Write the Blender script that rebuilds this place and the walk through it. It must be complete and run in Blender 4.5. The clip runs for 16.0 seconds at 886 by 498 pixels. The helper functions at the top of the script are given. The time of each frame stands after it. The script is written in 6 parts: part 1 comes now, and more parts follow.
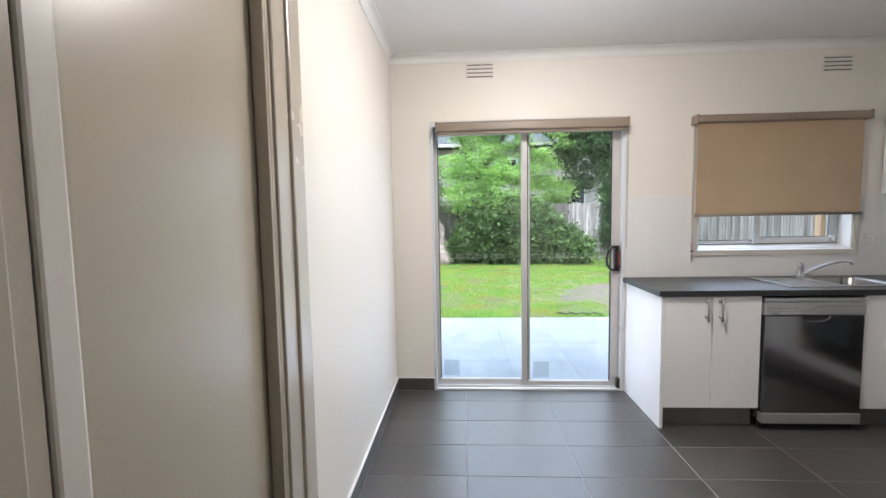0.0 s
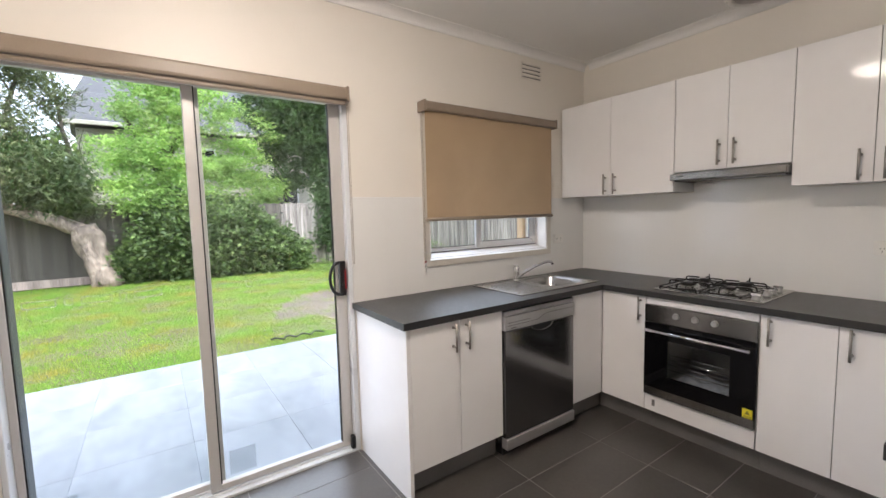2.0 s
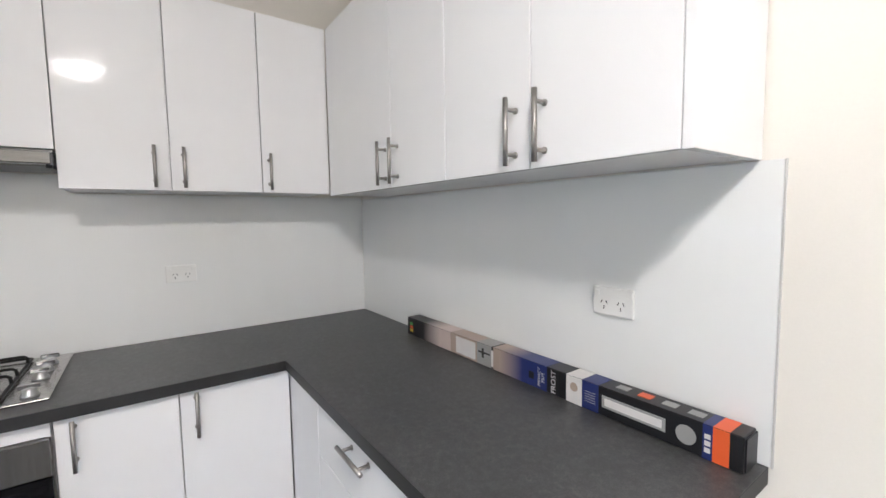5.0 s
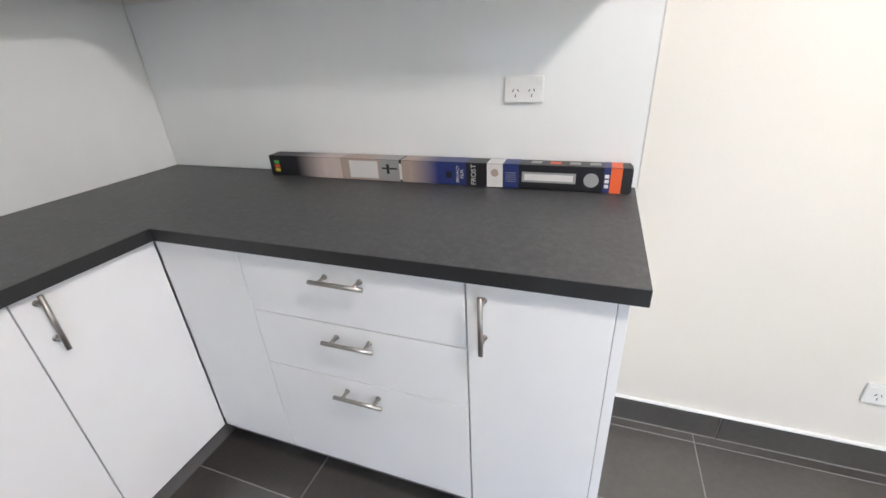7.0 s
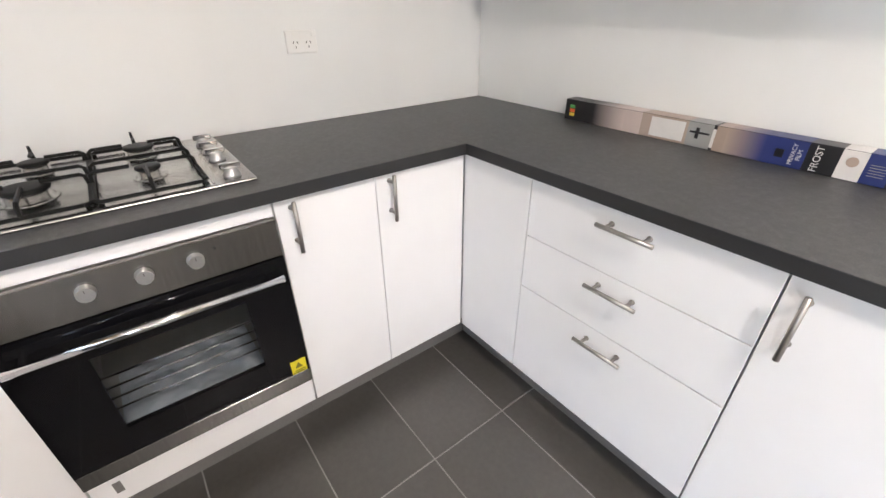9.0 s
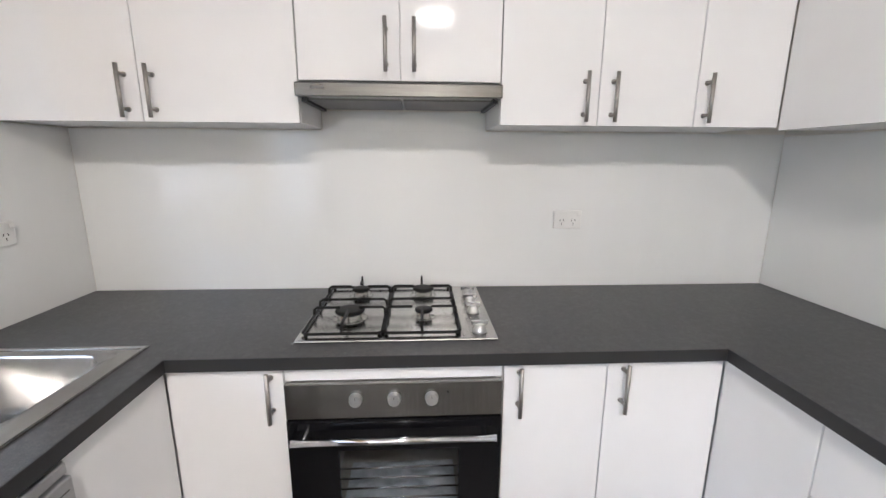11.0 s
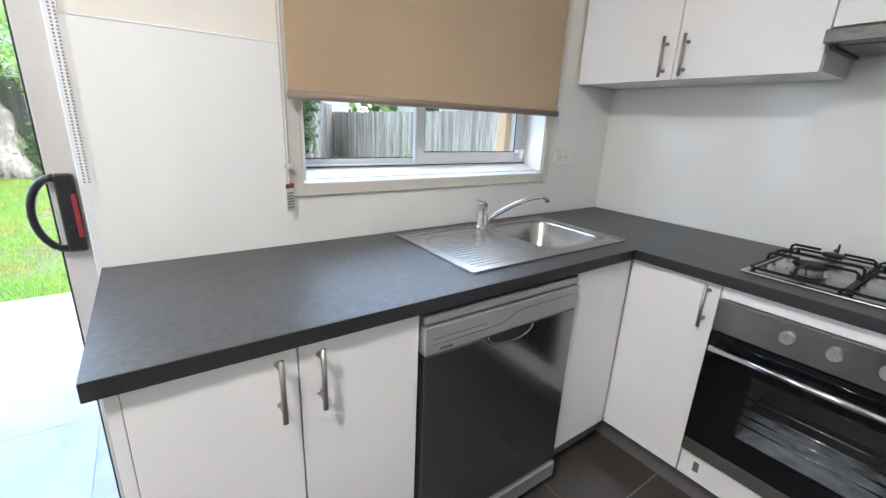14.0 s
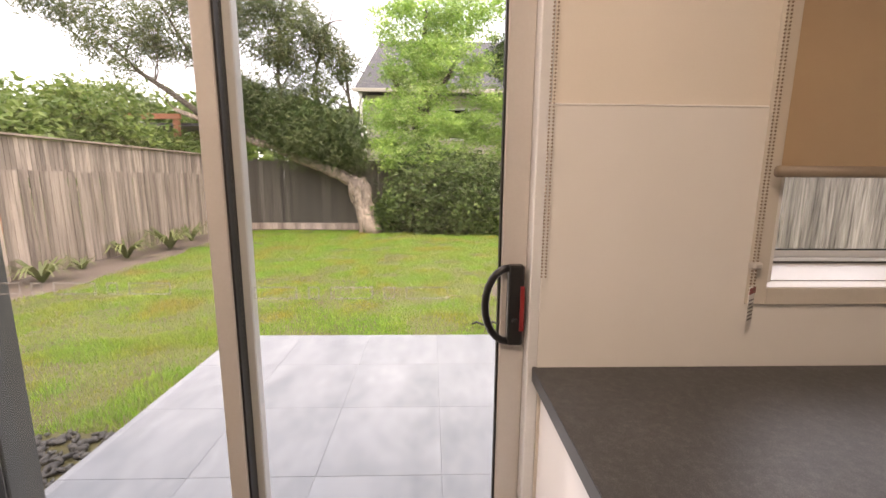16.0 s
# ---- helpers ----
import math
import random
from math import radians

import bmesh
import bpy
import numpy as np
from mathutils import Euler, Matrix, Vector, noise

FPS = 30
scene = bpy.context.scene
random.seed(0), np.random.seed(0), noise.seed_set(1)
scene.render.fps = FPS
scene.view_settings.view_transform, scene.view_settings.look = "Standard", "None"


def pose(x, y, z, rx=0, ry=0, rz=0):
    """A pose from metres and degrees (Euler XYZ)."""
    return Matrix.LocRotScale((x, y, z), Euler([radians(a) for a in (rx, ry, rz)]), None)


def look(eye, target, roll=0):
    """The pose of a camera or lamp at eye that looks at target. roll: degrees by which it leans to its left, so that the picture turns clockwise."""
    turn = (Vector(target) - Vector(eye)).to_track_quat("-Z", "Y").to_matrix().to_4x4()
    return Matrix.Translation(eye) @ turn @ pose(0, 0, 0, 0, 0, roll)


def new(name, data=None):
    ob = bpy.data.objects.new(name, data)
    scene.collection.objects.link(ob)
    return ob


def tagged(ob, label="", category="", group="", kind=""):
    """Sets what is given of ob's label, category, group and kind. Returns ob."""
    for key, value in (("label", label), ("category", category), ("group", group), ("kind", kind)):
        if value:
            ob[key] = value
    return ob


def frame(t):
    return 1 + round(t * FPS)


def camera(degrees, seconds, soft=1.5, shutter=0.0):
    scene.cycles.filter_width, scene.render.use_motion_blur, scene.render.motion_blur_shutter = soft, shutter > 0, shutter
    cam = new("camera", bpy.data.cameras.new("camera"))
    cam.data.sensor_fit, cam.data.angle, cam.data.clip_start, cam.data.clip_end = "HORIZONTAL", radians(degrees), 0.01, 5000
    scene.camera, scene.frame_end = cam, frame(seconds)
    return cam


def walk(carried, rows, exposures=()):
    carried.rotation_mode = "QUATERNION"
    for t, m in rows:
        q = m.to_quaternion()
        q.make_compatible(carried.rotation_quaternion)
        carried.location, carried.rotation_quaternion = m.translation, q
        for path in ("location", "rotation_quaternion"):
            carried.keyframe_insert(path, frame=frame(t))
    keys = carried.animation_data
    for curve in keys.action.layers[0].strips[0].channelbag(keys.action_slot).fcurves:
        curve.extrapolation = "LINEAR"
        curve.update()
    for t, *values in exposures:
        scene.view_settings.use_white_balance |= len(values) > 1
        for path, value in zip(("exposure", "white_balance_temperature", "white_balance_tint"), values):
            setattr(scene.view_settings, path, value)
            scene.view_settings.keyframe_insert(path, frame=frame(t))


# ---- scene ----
cam = camera(93.9, 16.0)
PATH = [
    (0, (1.864, -3.225, 1.378), (1.762, -1.233, 1.23), -1.0),
    (0.5, (1.89, -2.916, 1.42), (2.08, -0.931, 1.26), -1.0),
    (1, (1.903, -2.65, 1.404), (2.383, -0.716, 1.232), -1.3),
    (1.5, (1.978, -2.422, 1.401), (2.768, -0.593, 1.226), -1.5),
    (2, (2.167, -2.245, 1.408), (3.307, -0.611, 1.233), -1.4),
    (2.5, (2.297, -2.111, 1.406), (3.757, -0.755, 1.232), -1.0),
    (3, (2.444, -1.898, 1.422), (4.196, -0.946, 1.261), -0.4),
    (3.5, (2.634, -1.805, 1.405), (4.577, -1.35, 1.274), 0.4),
    (4, (2.867, -1.776, 1.434), (4.856, -1.944, 1.317), 1.6),
    (4.2, (2.917, -1.764, 1.407), (4.87, -2.19, 1.332), 1.8),
    (6.3, (3.467, -1.556, 1.384), (4.3, -3.309, 0.899), -1.9),
    (6.5, (3.49, -1.516, 1.351), (4.231, -3.27, 0.737), -2.5),
    (7, (3.513, -1.401, 1.295), (4.16, -3.079, 0.42), -3.3),
    (7.5, (3.564, -1.325, 1.251), (4.295, -2.88, 0.228), -2.5),
    (8, (3.602, -1.278, 1.232), (4.538, -2.689, 0.168), -1.2),
    (8.5, (3.633, -1.238, 1.246), (4.784, -2.466, 0.166), -0.7),
    (10.8, (3.627, -1.252, 1.388), (5.558, -1.465, 0.913), 0.4),
    (11, (3.616, -1.254, 1.4), (5.568, -1.361, 0.978), 0.3),
    (11.5, (3.567, -1.223, 1.42), (5.524, -0.987, 1.08), 0.3),
    (12, (3.475, -1.163, 1.428), (5.361, -0.579, 1.108), 0.5),
    (12.5, (3.365, -1.145, 1.407), (5.119, -0.246, 1.065), 1.2),
    (13, (3.302, -1.16, 1.368), (4.882, -0.011, 0.941), 1.9),
    (13.5, (3.265, -1.255, 1.337), (4.638, 0.101, 0.81), 2.5),
    (14, (3.215, -1.359, 1.307), (4.334, 0.193, 0.724), 2.6),
    (14.5, (3.151, -1.35, 1.287), (3.98, 0.37, 0.693), 2.4),
    (15, (3.045, -1.253, 1.294), (3.555, 0.609, 0.77), 1.7),
    (15.5, (2.9, -1.105, 1.349), (3.124, 0.833, 0.911), 0.5),
    (16, (2.837, -0.932, 1.348), (2.895, 1.038, 1.01), 0.4),
]
EXPOSURES = [
    (0.0, 1.97, 5600, 13), (0.5, 1.92, 5550, 12), (1.5, 1.85, 5750, 13), (2.0, 1.92, 6100, 16), (2.5, 2.0, 6700, 22), (3.0, 2.2, 6700, 22), (3.5, 2.42, 6100, 15),
    (4.0, 2.46, 5700, 13), (6.3, 2.42, 5500, 11), (7.0, 2.52, 5550, 12), (8.0, 2.84, 5750, 14), (8.5, 2.9, 5850, 14), (11.0, 2.66, 5600, 13),
    (12.5, 2.42, 5500, 12), (13.5, 2.55, 5400, 11), (14.0, 2.45, 5400, 10), (14.5, 2.22, 5550, 12), (15.0, 1.95, 5850, 14), (15.5, 1.68, 7450, 25), (16.0, 1.5, 7700, 27)]
walk(cam, [(t, look(eye, target, roll)) for t, eye, target, roll in PATH], EXPOSURES)
SKY, CLOUD, SUN = 0.10, 0.75, 1.0
LAMP, LAMP_COLOUR = 46.0, (1.0, 0.87, 0.71)

# ---- world and light ----
world = bpy.data.worlds.new("sky")
scene.world = world
world.use_nodes = True
wn = world.node_tree
wn.nodes.clear()
sky = wn.nodes.new("ShaderNodeTexSky")
sky.sky_type = "NISHITA"
sky.sun_disc = False
sky.sun_elevation = radians(68)
sky.sun_rotation = radians(174)
sky.air_density, sky.dust_density, sky.ozone_density = 1.0, 3.0, 0.5
bg = wn.nodes.new("ShaderNodeBackground")
bg.inputs["Strength"].default_value = SKY
wo = wn.nodes.new("ShaderNodeOutputWorld")
wn.links.new(sky.outputs[0], bg.inputs[0])
veil = wn.nodes.new("ShaderNodeBackground")   # even white overcast in front of the blue
veil.inputs["Color"].default_value = (0.93, 0.97, 1.0, 1)
veil.inputs["Strength"].default_value = CLOUD
both_skies = wn.nodes.new("ShaderNodeAddShader")
wn.links.new(bg.outputs[0], both_skies.inputs[0])
wn.links.new(veil.outputs[0], both_skies.inputs[1])
wn.links.new(both_skies.outputs[0], wo.inputs[0])

sun_data = bpy.data.lights.new("sun", "SUN")
sun_data.energy, sun_data.angle, sun_data.color = SUN, radians(25), (1.0, 0.96, 0.9)
sun = new("sun", sun_data)
sun.matrix_world = look((0.5, -5, 18), (0, 0, 0))


def opening_light(name, x0, x1, z0, z1, y, watts):
    """An area lamp added in one opening of the window wall, to boost the skylight indoors."""
    data = bpy.data.lights.new(name, "AREA")
    data.shape, data.size, data.size_y = "RECTANGLE", x1 - x0, z1 - z0
    data.energy, data.color = watts, (0.95, 0.975, 1.0)
    cx, cz = (x0 + x1) / 2, (z0 + z1) / 2
    new(name, data).matrix_world = look((cx, y, cz), (cx, y - 1, cz))


opening_light("door_sky_boost", 1.72, 3.02, 0.08, 2.02, 0.04, 2.4)
opening_light("window_sky_boost", 3.66, 4.70, 1.16, 1.37, 0.09, 0.15)


# ---- material tools ----
def material(name, rough=0.5, metal=0.0):
    m = bpy.data.materials.new(name)
    m.use_nodes = True
    b = m.node_tree.nodes["Principled BSDF"]
    b.inputs["Roughness"].default_value = rough
    b.inputs["Metallic"].default_value = metal
    return m, m.node_tree, b


def node(nt, kind, **values):
    n = nt.nodes.new(kind)
    for key, value in values.items():
        n.inputs[key.replace("_", " ")].default_value = value
    return n


def coords(nt, scale=(1, 1, 1), kind="Object"):
    tc = nt.nodes.new("ShaderNodeTexCoord")
    mp = nt.nodes.new("ShaderNodeMapping")
    mp.inputs["Scale"].default_value = scale
    nt.links.new(tc.outputs[kind], mp.inputs[0])
    return mp.outputs[0]


def ramp(nt, source, stops):
    r = nt.nodes.new("ShaderNodeValToRGB")
    els = r.color_ramp.elements
    while len(els) < len(stops):
        els.new(0.5)
    for e, (p, c) in zip(els, stops):
        e.position, e.color = p, (*c, 1)
    nt.links.new(source, r.inputs[0])
    return r.outputs[0]


def noise_tex(nt, vec, scale, detail=4.0, rough=0.55):
    n = node(nt, "ShaderNodeTexNoise", Scale=scale, Detail=detail, Roughness=rough)
    nt.links.new(vec, n.inputs["Vector"])
    return n.outputs[0]


def bump(nt, b, height, strength=0.2, distance=0.002):
    n = node(nt, "ShaderNodeBump", Strength=strength, Distance=distance)
    nt.links.new(height, n.inputs["Height"])
    nt.links.new(n.outputs[0], b.inputs["Normal"])


def mixed(nt, fac, a, c, mode="MIX"):
    n = nt.nodes.new("ShaderNodeMix")
    n.data_type, n.blend_type = "RGBA", mode
    for sock, v in ((n.inputs[0], fac), (n.inputs[6], a), (n.inputs[7], c)):
        if hasattr(v, "is_linked"):
            nt.links.new(v, sock)
        elif isinstance(v, tuple):
            sock.default_value = (*v, 1)
        else:
            sock.default_value = v
    return n.outputs[2]


def two_scale(name, dark, light, rough=0.5, metal=0.0, big=2.0, fine=60.0, stretch=(1, 1, 1), relief=0.15, depth=0.001, rough_range=0.08, island=0.0, per_object=0.0, spec=0.5):
    """A surface with broad and fine variation between two colours, uneven gloss and fine relief."""
    m, nt, b = material(name, rough, metal)
    b.inputs["Specular IOR Level"].default_value = spec
    v = coords(nt, stretch)
    if per_object:
        own = nt.nodes.new("ShaderNodeObjectInfo")
        shift = nt.nodes.new("ShaderNodeVectorMath")
        shift.operation = "MULTIPLY_ADD"
        nt.links.new(own.outputs["Random"], shift.inputs[0])
        shift.inputs[1].default_value = (37.0, 53.0, 19.0)
        nt.links.new(v, shift.inputs[2])
        v = shift.outputs[0]
    broad, grain = noise_tex(nt, v, big, 3), noise_tex(nt, v, fine, 5)
    both = nt.nodes.new("ShaderNodeMath")
    both.operation = "MULTIPLY_ADD"
    nt.links.new(broad, both.inputs[0])
    both.inputs[1].default_value = 0.6
    half = nt.nodes.new("ShaderNodeMath")
    half.operation = "MULTIPLY"
    half.inputs[1].default_value = 0.4
    nt.links.new(grain, half.inputs[0])
    nt.links.new(half.outputs[0], both.inputs[2])
    col = ramp(nt, both.outputs[0], [(0.3, dark), (0.7, light)])
    if per_object or island:
        if per_object:
            info = nt.nodes.new("ShaderNodeObjectInfo")
            src, amount = info.outputs["Random"], per_object
        else:
            geo = nt.nodes.new("ShaderNodeNewGeometry")
            src, amount = geo.outputs["Random Per Island"], island
        tone = ramp(nt, src, [(0, (1 - amount,) * 3), (1, (1 + amount * 0.4,) * 3)])
        col = mixed(nt, 1.0, col, tone, "MULTIPLY")
    nt.links.new(col, b.inputs["Base Color"])
    rr = nt.nodes.new("ShaderNodeMapRange")
    rr.inputs["To Min"].default_value, rr.inputs["To Max"].default_value = max(0.02, rough - rough_range), rough + rough_range
    nt.links.new(broad, rr.inputs[0])
    nt.links.new(rr.outputs[0], b.inputs["Roughness"])
    if relief:
        bump(nt, b, grain, relief, depth)
    return m


# ---- materials ----
wall_paint = two_scale("wall_paint", (0.75, 0.71, 0.645), (0.79, 0.75, 0.685), 0.45, big=1.2, fine=220, relief=0.12, depth=0.0006)
ceiling_paint = two_scale("ceiling_paint", (0.78, 0.77, 0.75), (0.82, 0.81, 0.79), 0.6, big=1, fine=200, relief=0.1, depth=0.0006)
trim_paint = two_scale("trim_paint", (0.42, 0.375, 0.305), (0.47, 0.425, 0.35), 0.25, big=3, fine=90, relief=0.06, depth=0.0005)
window_trim = two_scale("window_trim", (0.60, 0.57, 0.515), (0.65, 0.62, 0.565), 0.3, big=3, fine=90, relief=0.06, depth=0.0005)
white_trim = two_scale("white_trim", (0.76, 0.76, 0.75), (0.82, 0.82, 0.81), 0.35, big=3, fine=120, relief=0.06, depth=0.0005)
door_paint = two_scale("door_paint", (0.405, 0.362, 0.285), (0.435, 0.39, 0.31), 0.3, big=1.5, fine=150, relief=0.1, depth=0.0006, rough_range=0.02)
gloss_white = two_scale("gloss_white", (0.82, 0.81, 0.81), (0.85, 0.84, 0.84), 0.075, big=2, fine=8, relief=0.012, depth=0.002, rough_range=0.025, spec=0.08)
carcass_white = two_scale("carcass_white", (0.72, 0.71, 0.70), (0.77, 0.76, 0.75), 0.4, big=3, fine=80, relief=0.05)
splash_white = two_scale("splash_white", (0.78, 0.78, 0.765), (0.82, 0.82, 0.805), 0.13, big=1.2, fine=7, stretch=(1, 1, 0.06), relief=0.16, depth=0.004, rough_range=0.06, spec=0.8)
kick_grey = two_scale("kick_grey", (0.13, 0.125, 0.12), (0.19, 0.18, 0.175), 0.42, big=4, fine=120, relief=0.08)
tile_dark = two_scale("tile_dark", (0.050, 0.0455, 0.040), (0.092, 0.0845, 0.076), 0.36, big=2.2, fine=55, relief=0.12, depth=0.0008, per_object=0.14, rough_range=0.05, spec=0.9)
grout_grey = two_scale("grout_grey", (0.24, 0.23, 0.22), (0.33, 0.32, 0.305), 0.8, big=6, fine=200, relief=0.3)
aluminium = two_scale("aluminium", (0.55, 0.53, 0.51), (0.61, 0.59, 0.57), 0.35, 0.15, big=3, fine=160, relief=0.04)
white_alu = two_scale("white_alu", (0.66, 0.68, 0.70), (0.73, 0.75, 0.77), 0.3, big=3, fine=150, relief=0.04)
rubber_black = two_scale("rubber_black", (0.010, 0.010, 0.010), (0.022, 0.022, 0.022), 0.5, big=8, fine=160, relief=0.1)
plastic_black = two_scale("plastic_black", (0.008, 0.008, 0.009), (0.018, 0.018, 0.019), 0.35, big=8, fine=200, relief=0.08)
plastic_white = two_scale("plastic_white", (0.74, 0.73, 0.70), (0.79, 0.78, 0.76), 0.3, big=8, fine=160, relief=0.03)
reveal_shaded = two_scale("reveal_shaded", (0.050, 0.056, 0.055), (0.075, 0.082, 0.080), 0.5, big=4, fine=80, relief=0.15)
red_plastic = two_scale("red_plastic", (0.22, 0.02, 0.025), (0.32, 0.03, 0.035), 0.4, big=8, fine=100, relief=0.03)
steel = two_scale("brushed_steel", (0.42, 0.41, 0.39), (0.56, 0.55, 0.53), 0.27, 1.0, big=2.0, fine=140, stretch=(1, 0.06, 1), relief=0.05, depth=0.0004, rough_range=0.06)
steel_x = two_scale("brushed_steel_long", (0.36, 0.355, 0.345), (0.50, 0.49, 0.475), 0.25, 1.0, big=2.0, fine=140, stretch=(0.06, 1, 1), relief=0.05, depth=0.0004, rough_range=0.06)
dark_steel = two_scale("dark_steel", (0.19, 0.19, 0.193), (0.27, 0.27, 0.273), 0.14, 0.95, big=1.5, fine=160, stretch=(1, 1, 0.05), relief=0.04, depth=0.0003, rough_range=0.04)
satin_steel = two_scale("satin_steel", (0.52, 0.52, 0.52), (0.60, 0.60, 0.60), 0.42, 0.8, big=1.5, fine=160, stretch=(0.06, 1, 1), relief=0.04, depth=0.0003, rough_range=0.05)
satin_nickel = two_scale("satin_nickel", (0.34, 0.32, 0.295), (0.45, 0.425, 0.395), 0.42, 0.95, big=8, fine=220, relief=0.03, depth=0.0003)
chrome = two_scale("chrome", (0.70, 0.70, 0.71), (0.78, 0.78, 0.79), 0.06, 1.0, big=6, fine=40, relief=0.0, rough_range=0.03)
cast_iron = two_scale("cast_iron", (0.005, 0.005, 0.005), (0.012, 0.012, 0.011), 0.5, big=12, fine=260, relief=0.3, depth=0.0008, spec=0.25)
black_glass = two_scale("black_glass", (0.003, 0.003, 0.004), (0.005, 0.005, 0.006), 0.05, big=3, fine=20, relief=0.0, rough_range=0.02, spec=0.28)
sticker_ink = two_scale("sticker_ink", (0.16, 0.15, 0.02), (0.24, 0.22, 0.03), 0.5, big=8, fine=60, relief=0.0)
glossy_film = two_scale("glossy_film", (0.30, 0.34, 0.38), (0.62, 0.66, 0.70), 0.18, big=12, fine=60, relief=0.4, depth=0.003)
sticker_yellow = two_scale("sticker_yellow", (0.72, 0.62, 0.02), (0.78, 0.68, 0.03), 0.4, big=8, fine=60, relief=0.0)


def worktop_material():
    m, nt, b = material("worktop_laminate", 0.46)
    v = coords(nt)
    vor = node(nt, "ShaderNodeTexVoronoi", Scale=800.0)
    nt.links.new(v, vor.inputs["Vector"])
    speck = ramp(nt, vor.outputs["Color"], [(0.25, (0.032, 0.032, 0.033)), (0.62, (0.050, 0.050, 0.051)), (0.9, (0.082, 0.081, 0.079))])
    cloud = ramp(nt, noise_tex(nt, v, 5.0, 4), [(0.3, (0.86, 0.86, 0.86)), (0.7, (1.12, 1.12, 1.12))])
    mottle = ramp(nt, noise_tex(nt, v, 70.0, 5), [(0.35, (0.74, 0.74, 0.74)), (0.52, (1.0, 1.0, 1.0)), (0.68, (1.4, 1.4, 1.38))])
    tone = mixed(nt, 1.0, cloud, mottle, "MULTIPLY")
    nt.links.new(mixed(nt, 1.0, speck, tone, "MULTIPLY"), b.inputs["Base Color"])
    b.inputs["Specular IOR Level"].default_value = 1.0
    bump(nt, b, noise_tex(nt, v, 420, 3), 0.2, 0.0006)
    return m


worktop_mat = worktop_material()


# worktop colour darkened for the edge faces, which get less light than the top
edging_shaded = two_scale("edging_shaded", (0.016, 0.016, 0.0165), (0.026, 0.026, 0.027), 0.5, big=5, fine=300, relief=0.1, depth=0.0004)


def glass_material(name, tint=(1, 1, 1)):
    m, nt, b = material(name, 0.0)
    nt.nodes.remove(b)
    gl = node(nt, "ShaderNodeBsdfGlossy", Roughness=0.02)
    tr = nt.nodes.new("ShaderNodeBsdfTransparent")
    tr.inputs[0].default_value = (*tint, 1)
    mx = nt.nodes.new("ShaderNodeMixShader")
    lw = node(nt, "ShaderNodeLayerWeight", Blend=0.5)
    pw = nt.nodes.new("ShaderNodeMath")
    pw.operation = "POWER"
    pw.inputs[1].default_value = 4.0
    nt.links.new(lw.outputs["Facing"], pw.inputs[0])
    mr = nt.nodes.new("ShaderNodeMapRange")
    mr.inputs["To Min"].default_value, mr.inputs["To Max"].default_value = 0.035, 0.8
    nt.links.new(pw.outputs[0], mr.inputs[0])
    nt.links.new(mr.outputs[0], mx.inputs[0])
    nt.links.new(tr.outputs[0], mx.inputs[1])
    nt.links.new(gl.outputs[0], mx.inputs[2])
    nt.links.new(mx.outputs[0], nt.nodes["Material Output"].inputs[0])
    return m


pane_glass = glass_material("pane_glass", (0.96, 0.98, 0.97))
oven_glass = glass_material("oven_glass", (0.80, 0.81, 0.82))
decal_white, dnt, db = material("decal_white", 0.6)
db.inputs["Base Color"].default_value = (0.85, 0.87, 0.87, 1)
db.inputs["Alpha"].default_value = 0.25


def fabric_material():
    m, nt, b = material("blind_fabric", 0.9)
    v = coords(nt)
    weave = node(nt, "ShaderNodeTexChecker", Scale=900.0)
    nt.links.new(v, weave.inputs[0])
    weave.inputs[1].default_value, weave.inputs[2].default_value = (0.40, 0.285, 0.175, 1), (0.47, 0.345, 0.22, 1)
    cloud = ramp(nt, noise_tex(nt, v, 3, 4), [(0.3, (0.93, 0.93, 0.93)), (0.7, (1.05, 1.05, 1.05))])
    col = mixed(nt, 1.0, weave.outputs[0], cloud, "MULTIPLY")
    nt.links.new(col, b.inputs["Base Color"])
    bump(nt, b, noise_tex(nt, v, 700, 2), 0.3, 0.0006)
    tl = nt.nodes.new("ShaderNodeBsdfTranslucent")
    nt.links.new(col, tl.inputs[0])
    mx = nt.nodes.new("ShaderNodeMixShader")
    mx.inputs[0].default_value = 0.12
    nt.links.new(b.outputs[0], mx.inputs[1])
    nt.links.new(tl.outputs[0], mx.inputs[2])
    nt.links.new(mx.outputs[0], nt.nodes["Material Output"].inputs[0])
    return m


blind_fabric = fabric_material()
cassette_taupe = two_scale("cassette_taupe", (0.23, 0.18, 0.135), (0.28, 0.225, 0.17), 0.4, big=3, fine=160, relief=0.05)


def leaf_material(name, dark, light, through_light=0.35, patch_scale=1.1, patches=((0.32, (0.65, 0.7, 0.65)), (0.68, (1.25, 1.2, 1.1)))):
    m, nt, b = material(name, 0.5)
    geo = nt.nodes.new("ShaderNodeNewGeometry")
    col = ramp(nt, geo.outputs["Random Per Island"], [(0.0, dark), (1.0, light)])
    patch = ramp(nt, noise_tex(nt, coords(nt), patch_scale, 4), list(patches))
    col = mixed(nt, 1.0, col, patch, "MULTIPLY")
    nt.links.new(col, b.inputs["Base Color"])
    tl = nt.nodes.new("ShaderNodeBsdfTranslucent")
    nt.links.new(col, tl.inputs[0])
    mx = nt.nodes.new("ShaderNodeMixShader")
    mx.inputs[0].default_value = through_light
    nt.links.new(b.outputs[0], mx.inputs[1])
    nt.links.new(tl.outputs[0], mx.inputs[2])
    nt.links.new(mx.outputs[0], nt.nodes["Material Output"].inputs[0])
    return m


